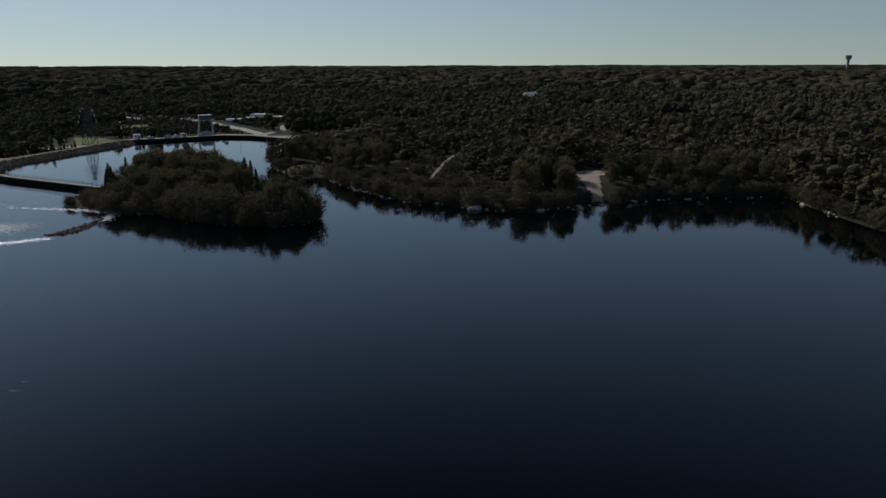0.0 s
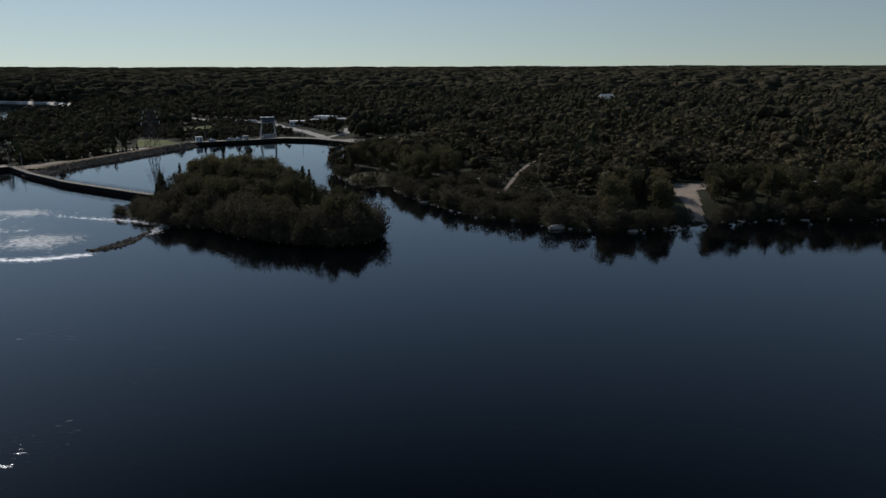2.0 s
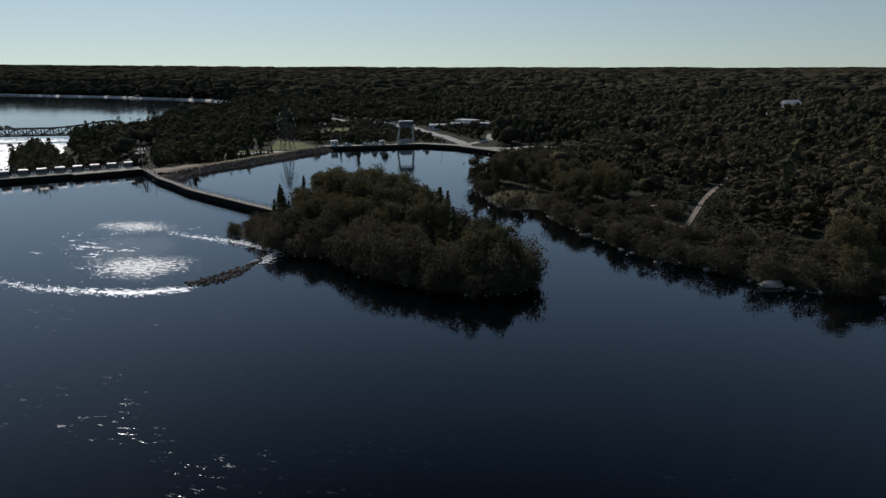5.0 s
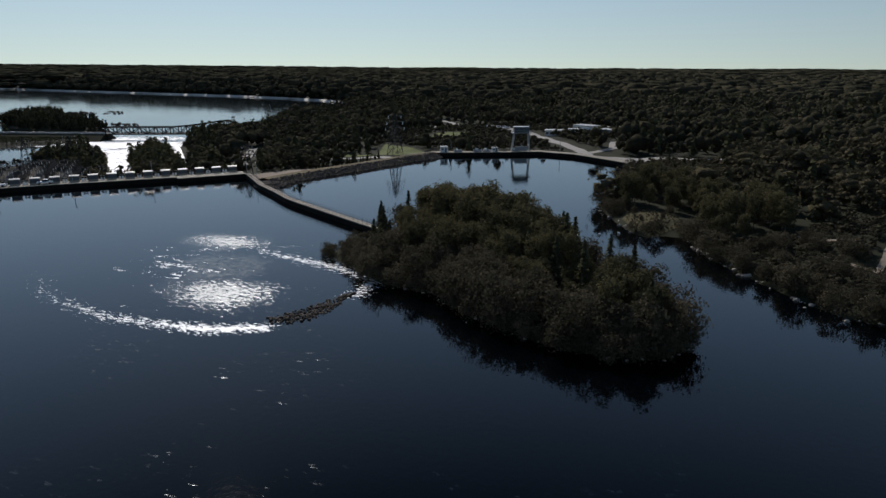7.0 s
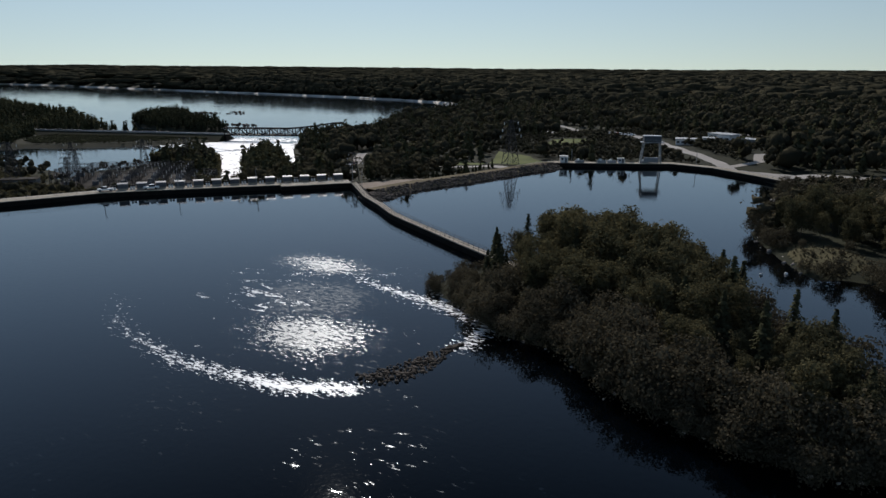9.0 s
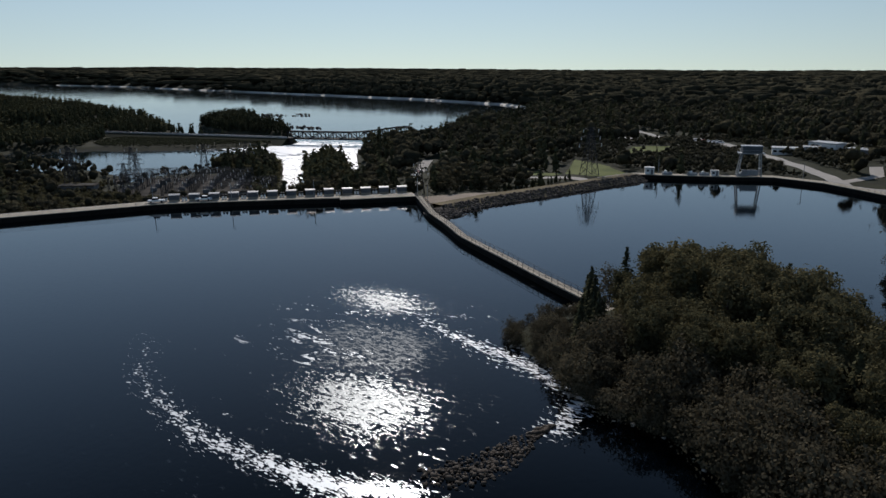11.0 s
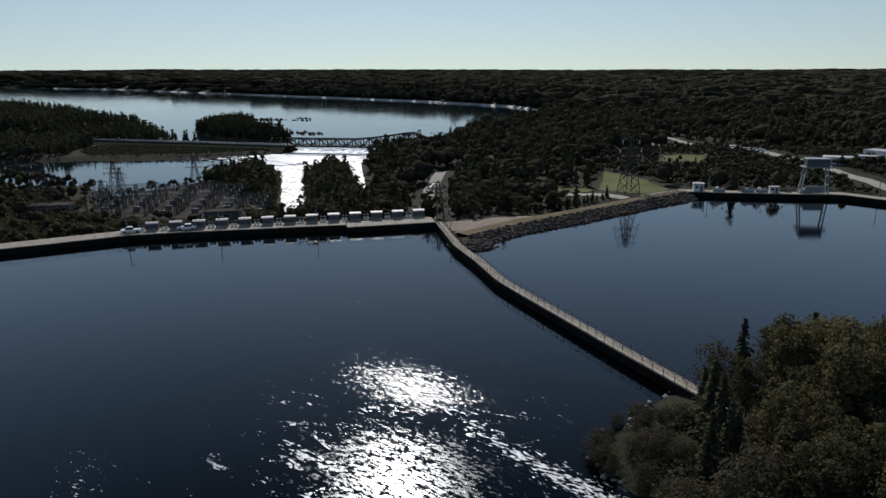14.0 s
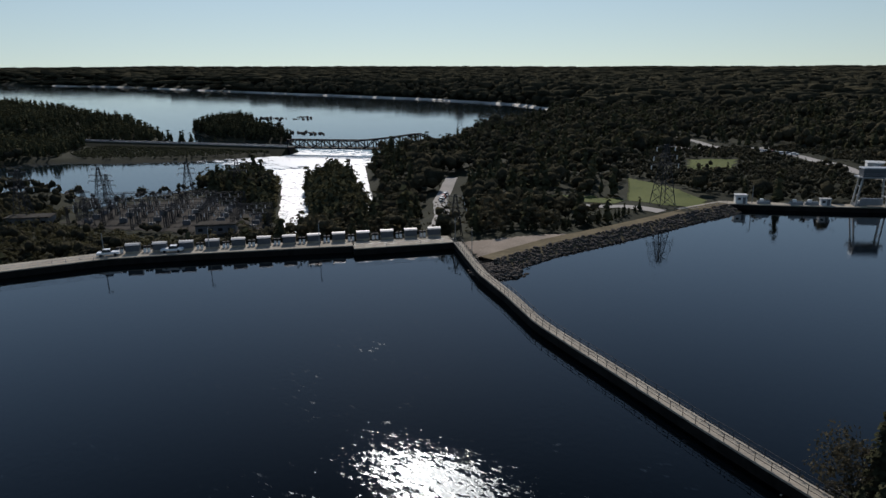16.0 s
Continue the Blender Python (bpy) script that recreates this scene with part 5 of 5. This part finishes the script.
for i, (x, y, a) in enumerate(spots_c):
    z = ROADWAY if x < -600 else ground(x, y) + 0.28
    m = pose(x, y, z, 0, 0, a + R.uniform(-4, 4))
    if i < 4:
        cars[i].matrix_basis = m
    else:
        copy_thing(cars[(i * 3) % 4 if i % 3 else 0], m)


# ---- buildings ----
def building(name, label, place, turn, size, windows, wall_m=M_WHITE, roof_m=M_ROOF, gable=0.0):
    w, d, h = size
    top = thing(name, label, "building", "", place, turn)
    bm = bmesh.new()
    box(bm, (0, 0, h / 2 - 0.5), (w, d, h + 1))
    part("wall", bm, wall_m, top)
    bm = bmesh.new()
    if gable:
        a = [bm.verts.new(c) for c in ((-w / 2 - 0.4, -d / 2 - 0.4, h), (w / 2 + 0.4, -d / 2 - 0.4, h), (w / 2 + 0.4, d / 2 + 0.4, h), (-w / 2 - 0.4, d / 2 + 0.4, h),
                                       (-w / 2 - 0.4, 0, h + gable), (w / 2 + 0.4, 0, h + gable))]
        for f in ((0, 1, 5, 4), (2, 3, 4, 5), (0, 4, 3), (1, 2, 5), (3, 2, 1, 0)):
            bm.faces.new([a[i] for i in f])
    else:
        box(bm, (0, 0, h + 0.2), (w + 0.6, d + 0.6, 0.4), 0, 0.97)
    part("roof", bm, roof_m, top)
    for i in range(windows):
        x = -w / 2 + w * (i + 0.5) / windows
        for s in (-1, 1):
            bm = bmesh.new()
            box(bm, (x, s * (d / 2 + 0.03), h * 0.55), (min(1.6, w / windows * 0.6), 0.08, 1.1))
            part("window", bm, M_GLASS, top)
    bm = bmesh.new()
    box(bm, (w * 0.36, -d / 2 - 0.05, 1.1), (1.1, 0.1, 2.2))
    part("door", bm, M_GREY, top)
    return top


def at_ground(x, y):
    return (x, y, ground(x, y))


building("office_building", "long low white office building with a pale flat roof", at_ground(-161, 521), 0.3, (13, 8, 3.2), 5)
building("workshop", "white workshop with a pale flat roof", at_ground(-146, 540), -0.35, (15, 9, 5.0), 4)
building("garage", "small white garage with a pale roof", at_ground(-150, 527), 0.3, (8, 6, 3.2), 2)
building("storage_shed", "grey storage shed with a pale roof", at_ground(-127, 523), -0.4, (12, 7, 3.4), 3, M_GREY)
building("white_house", "white house with a gabled roof among trees", (64, 572, ground(64, 572) + 3), 0.5, (11, 8, 5.5), 3, M_WHITE, M_ROOF, 2.6)
building("white_house", "small white house with a gabled roof in the woods", at_ground(54, 577), 0.2, (7, 6, 4.5), 2, M_WHITE, M_GREY, 2.0)
building("white_house", "white cottage half hidden in the woods", at_ground(128, 590), 0.8, (8, 6, 5.5), 2, M_WHITE, M_GREY, 2.0)
building("relay_house", "low concrete relay house in the switchyard", at_ground(-336, 303), math.atan2(u.y, u.x), (14, 6, 3.4), 4, M_GREY, M_YARD)
building("powerhouse_shed", "low pale shed beside the switchyard", at_ground(-398, 262), math.atan2(u.y, u.x), (16, 7, 3.5), 4, M_GREY, M_YARD)


def water_tower(place):
    top = thing("water_tower", "dark water tower on the horizon", "water tower", "", place)
    bm = bmesh.new()
    box(bm, (0, 0, 24), (8, 8, 48), 0, 0.8)
    part("stem", bm, M_GREY, top)
    bm = bmesh.new()
    bmesh.ops.create_cone(bm, cap_ends=True, segments=20, radius1=9, radius2=11, depth=15, matrix=Matrix.Translation((0, 0, 55.5)))
    part("tank", bm, M_GREY, top)


water_tower((1440, 2632, -6))

# ---- rocks, shoal and buoys ----
rng = np.random.RandomState(5)
pl, sz = [], []
for _ in range(1300):       # the stony shoal off the island
    k = rng.uniform()
    w = 4.2 * math.sin(math.pi * min(1, k * 0.75 + 0.2)) * (1 - 0.5 * k)
    if 0.66 < k < 0.78 and rng.uniform() < 0.7:
        continue
    pl.append((-109 + 6.5 * k + 1.6 * math.sin(k * 5) + rng.uniform(-1, 1) * w * 0.75, 181.5 + 20 * k + rng.uniform(-1, 1) * w * 0.6, rng.uniform(-0.22, 0.16)))
    sz.append(rng.uniform(0.1, 0.26) + 0.35 * rng.uniform() ** 5)
stones("shoal_stones", pl, sz, M_SHOAL, 8, None, "low brown stony shoal breaking the water")["category"] = "rocks"
pl, sz = [], []
for p, way in along(RESERVOIR[6:27], 0.9):
    if rng.uniform() < (0.75 if p.y > 335 else 0.28):
        pl.append((p.x + rng.normal() * 0.9, p.y + rng.normal() * 0.9, rng.uniform(-0.1, 0.3)))
        sz.append(rng.uniform(0.25, 0.9))
for p, way in along(ISLAND + ISLAND[:1], 0.9):
    if rng.uniform() < (0.9 if p.x < -104 else 0.3):
        pl.append((p.x + rng.normal() * 0.7, p.y + rng.normal() * 0.7, rng.uniform(-0.1, 0.25)))
        sz.append(rng.uniform(0.2, 0.6))
stones("shore_rocks", pl, sz, M_PALE, 9, None, "pale rocks strewn along the waterline")["category"] = "rocks"
pl, sz = [], []
for cx, cy, n, s in ((-840, 684, 40, 16), (-813, 723, 16, 8), (-790, 700, 10, 7), (-649, 593, 30, 10), (-507, 293, 50, 12), (-485, 304, 40, 9), (-455, 305, 30, 8)):
    for _ in range(n):
        pl.append((cx + rng.normal() * s, cy + rng.normal() * s * 0.5, LOW + rng.uniform(-0.3, 0.8)))
        sz.append(rng.uniform(0.8, 2.6))
stones("river_rocks", pl, sz, M_ROCK, 10, None, "dark bare rocks and islets in the river")["category"] = "rocks"
big = bmesh.new()
bmesh.ops.create_icosphere(big, subdivisions=2, radius=1.0)
for v in big.verts:
    v.co = Vector((v.co.x * 2.6, v.co.y * 1.5, v.co.z * 0.9)) * (1 + noise.noise(v.co * 1.7) * 0.35)
me = bpy.data.meshes.new("boulder")
big.to_mesh(me)
big.free()
me.materials.append(M_PALE)
rock = tagged(new("boulder", me), "large pale boulder at the waterline", "boulder")
rock.matrix_basis = pose(8.4, 216.0, 0.35, 0, 0, 20)
for x, y, k, a in ((-4, 224.5, 0.5, 70), (29, 213.5, 0.6, 10), (-33, 249, 0.5, 30), (50, 222.2, 0.45, 50), (115, 222, 0.6, 80), (-79, 352, 0.7, 30), (-84, 364, 0.7, 100)):
    copy_thing(rock, pose(x, y, 0.2, 0, 0, a)).scale = (k, k, k)


def buoy(x, y):
    top = thing("marker_buoy", "small white and dark marker buoy afloat", "buoy", "buoy line", (x, y, 0))
    bm = bmesh.new()
    bmesh.ops.create_uvsphere(bm, u_segments=12, v_segments=8, radius=0.38, matrix=Matrix.Translation((0, 0, 0.16)))
    part("float", bm, M_WHITE, top)
    bm = bmesh.new()
    box(bm, (0, 0, 0.6), (0.16, 0.16, 0.22), 0, 0.7)
    part("ring", bm, M_DARK, top)


for x, y in ((-76, 268.5), (-71.5, 273), (-67, 276.5), (-80.5, 264)):
    buoy(x, y)
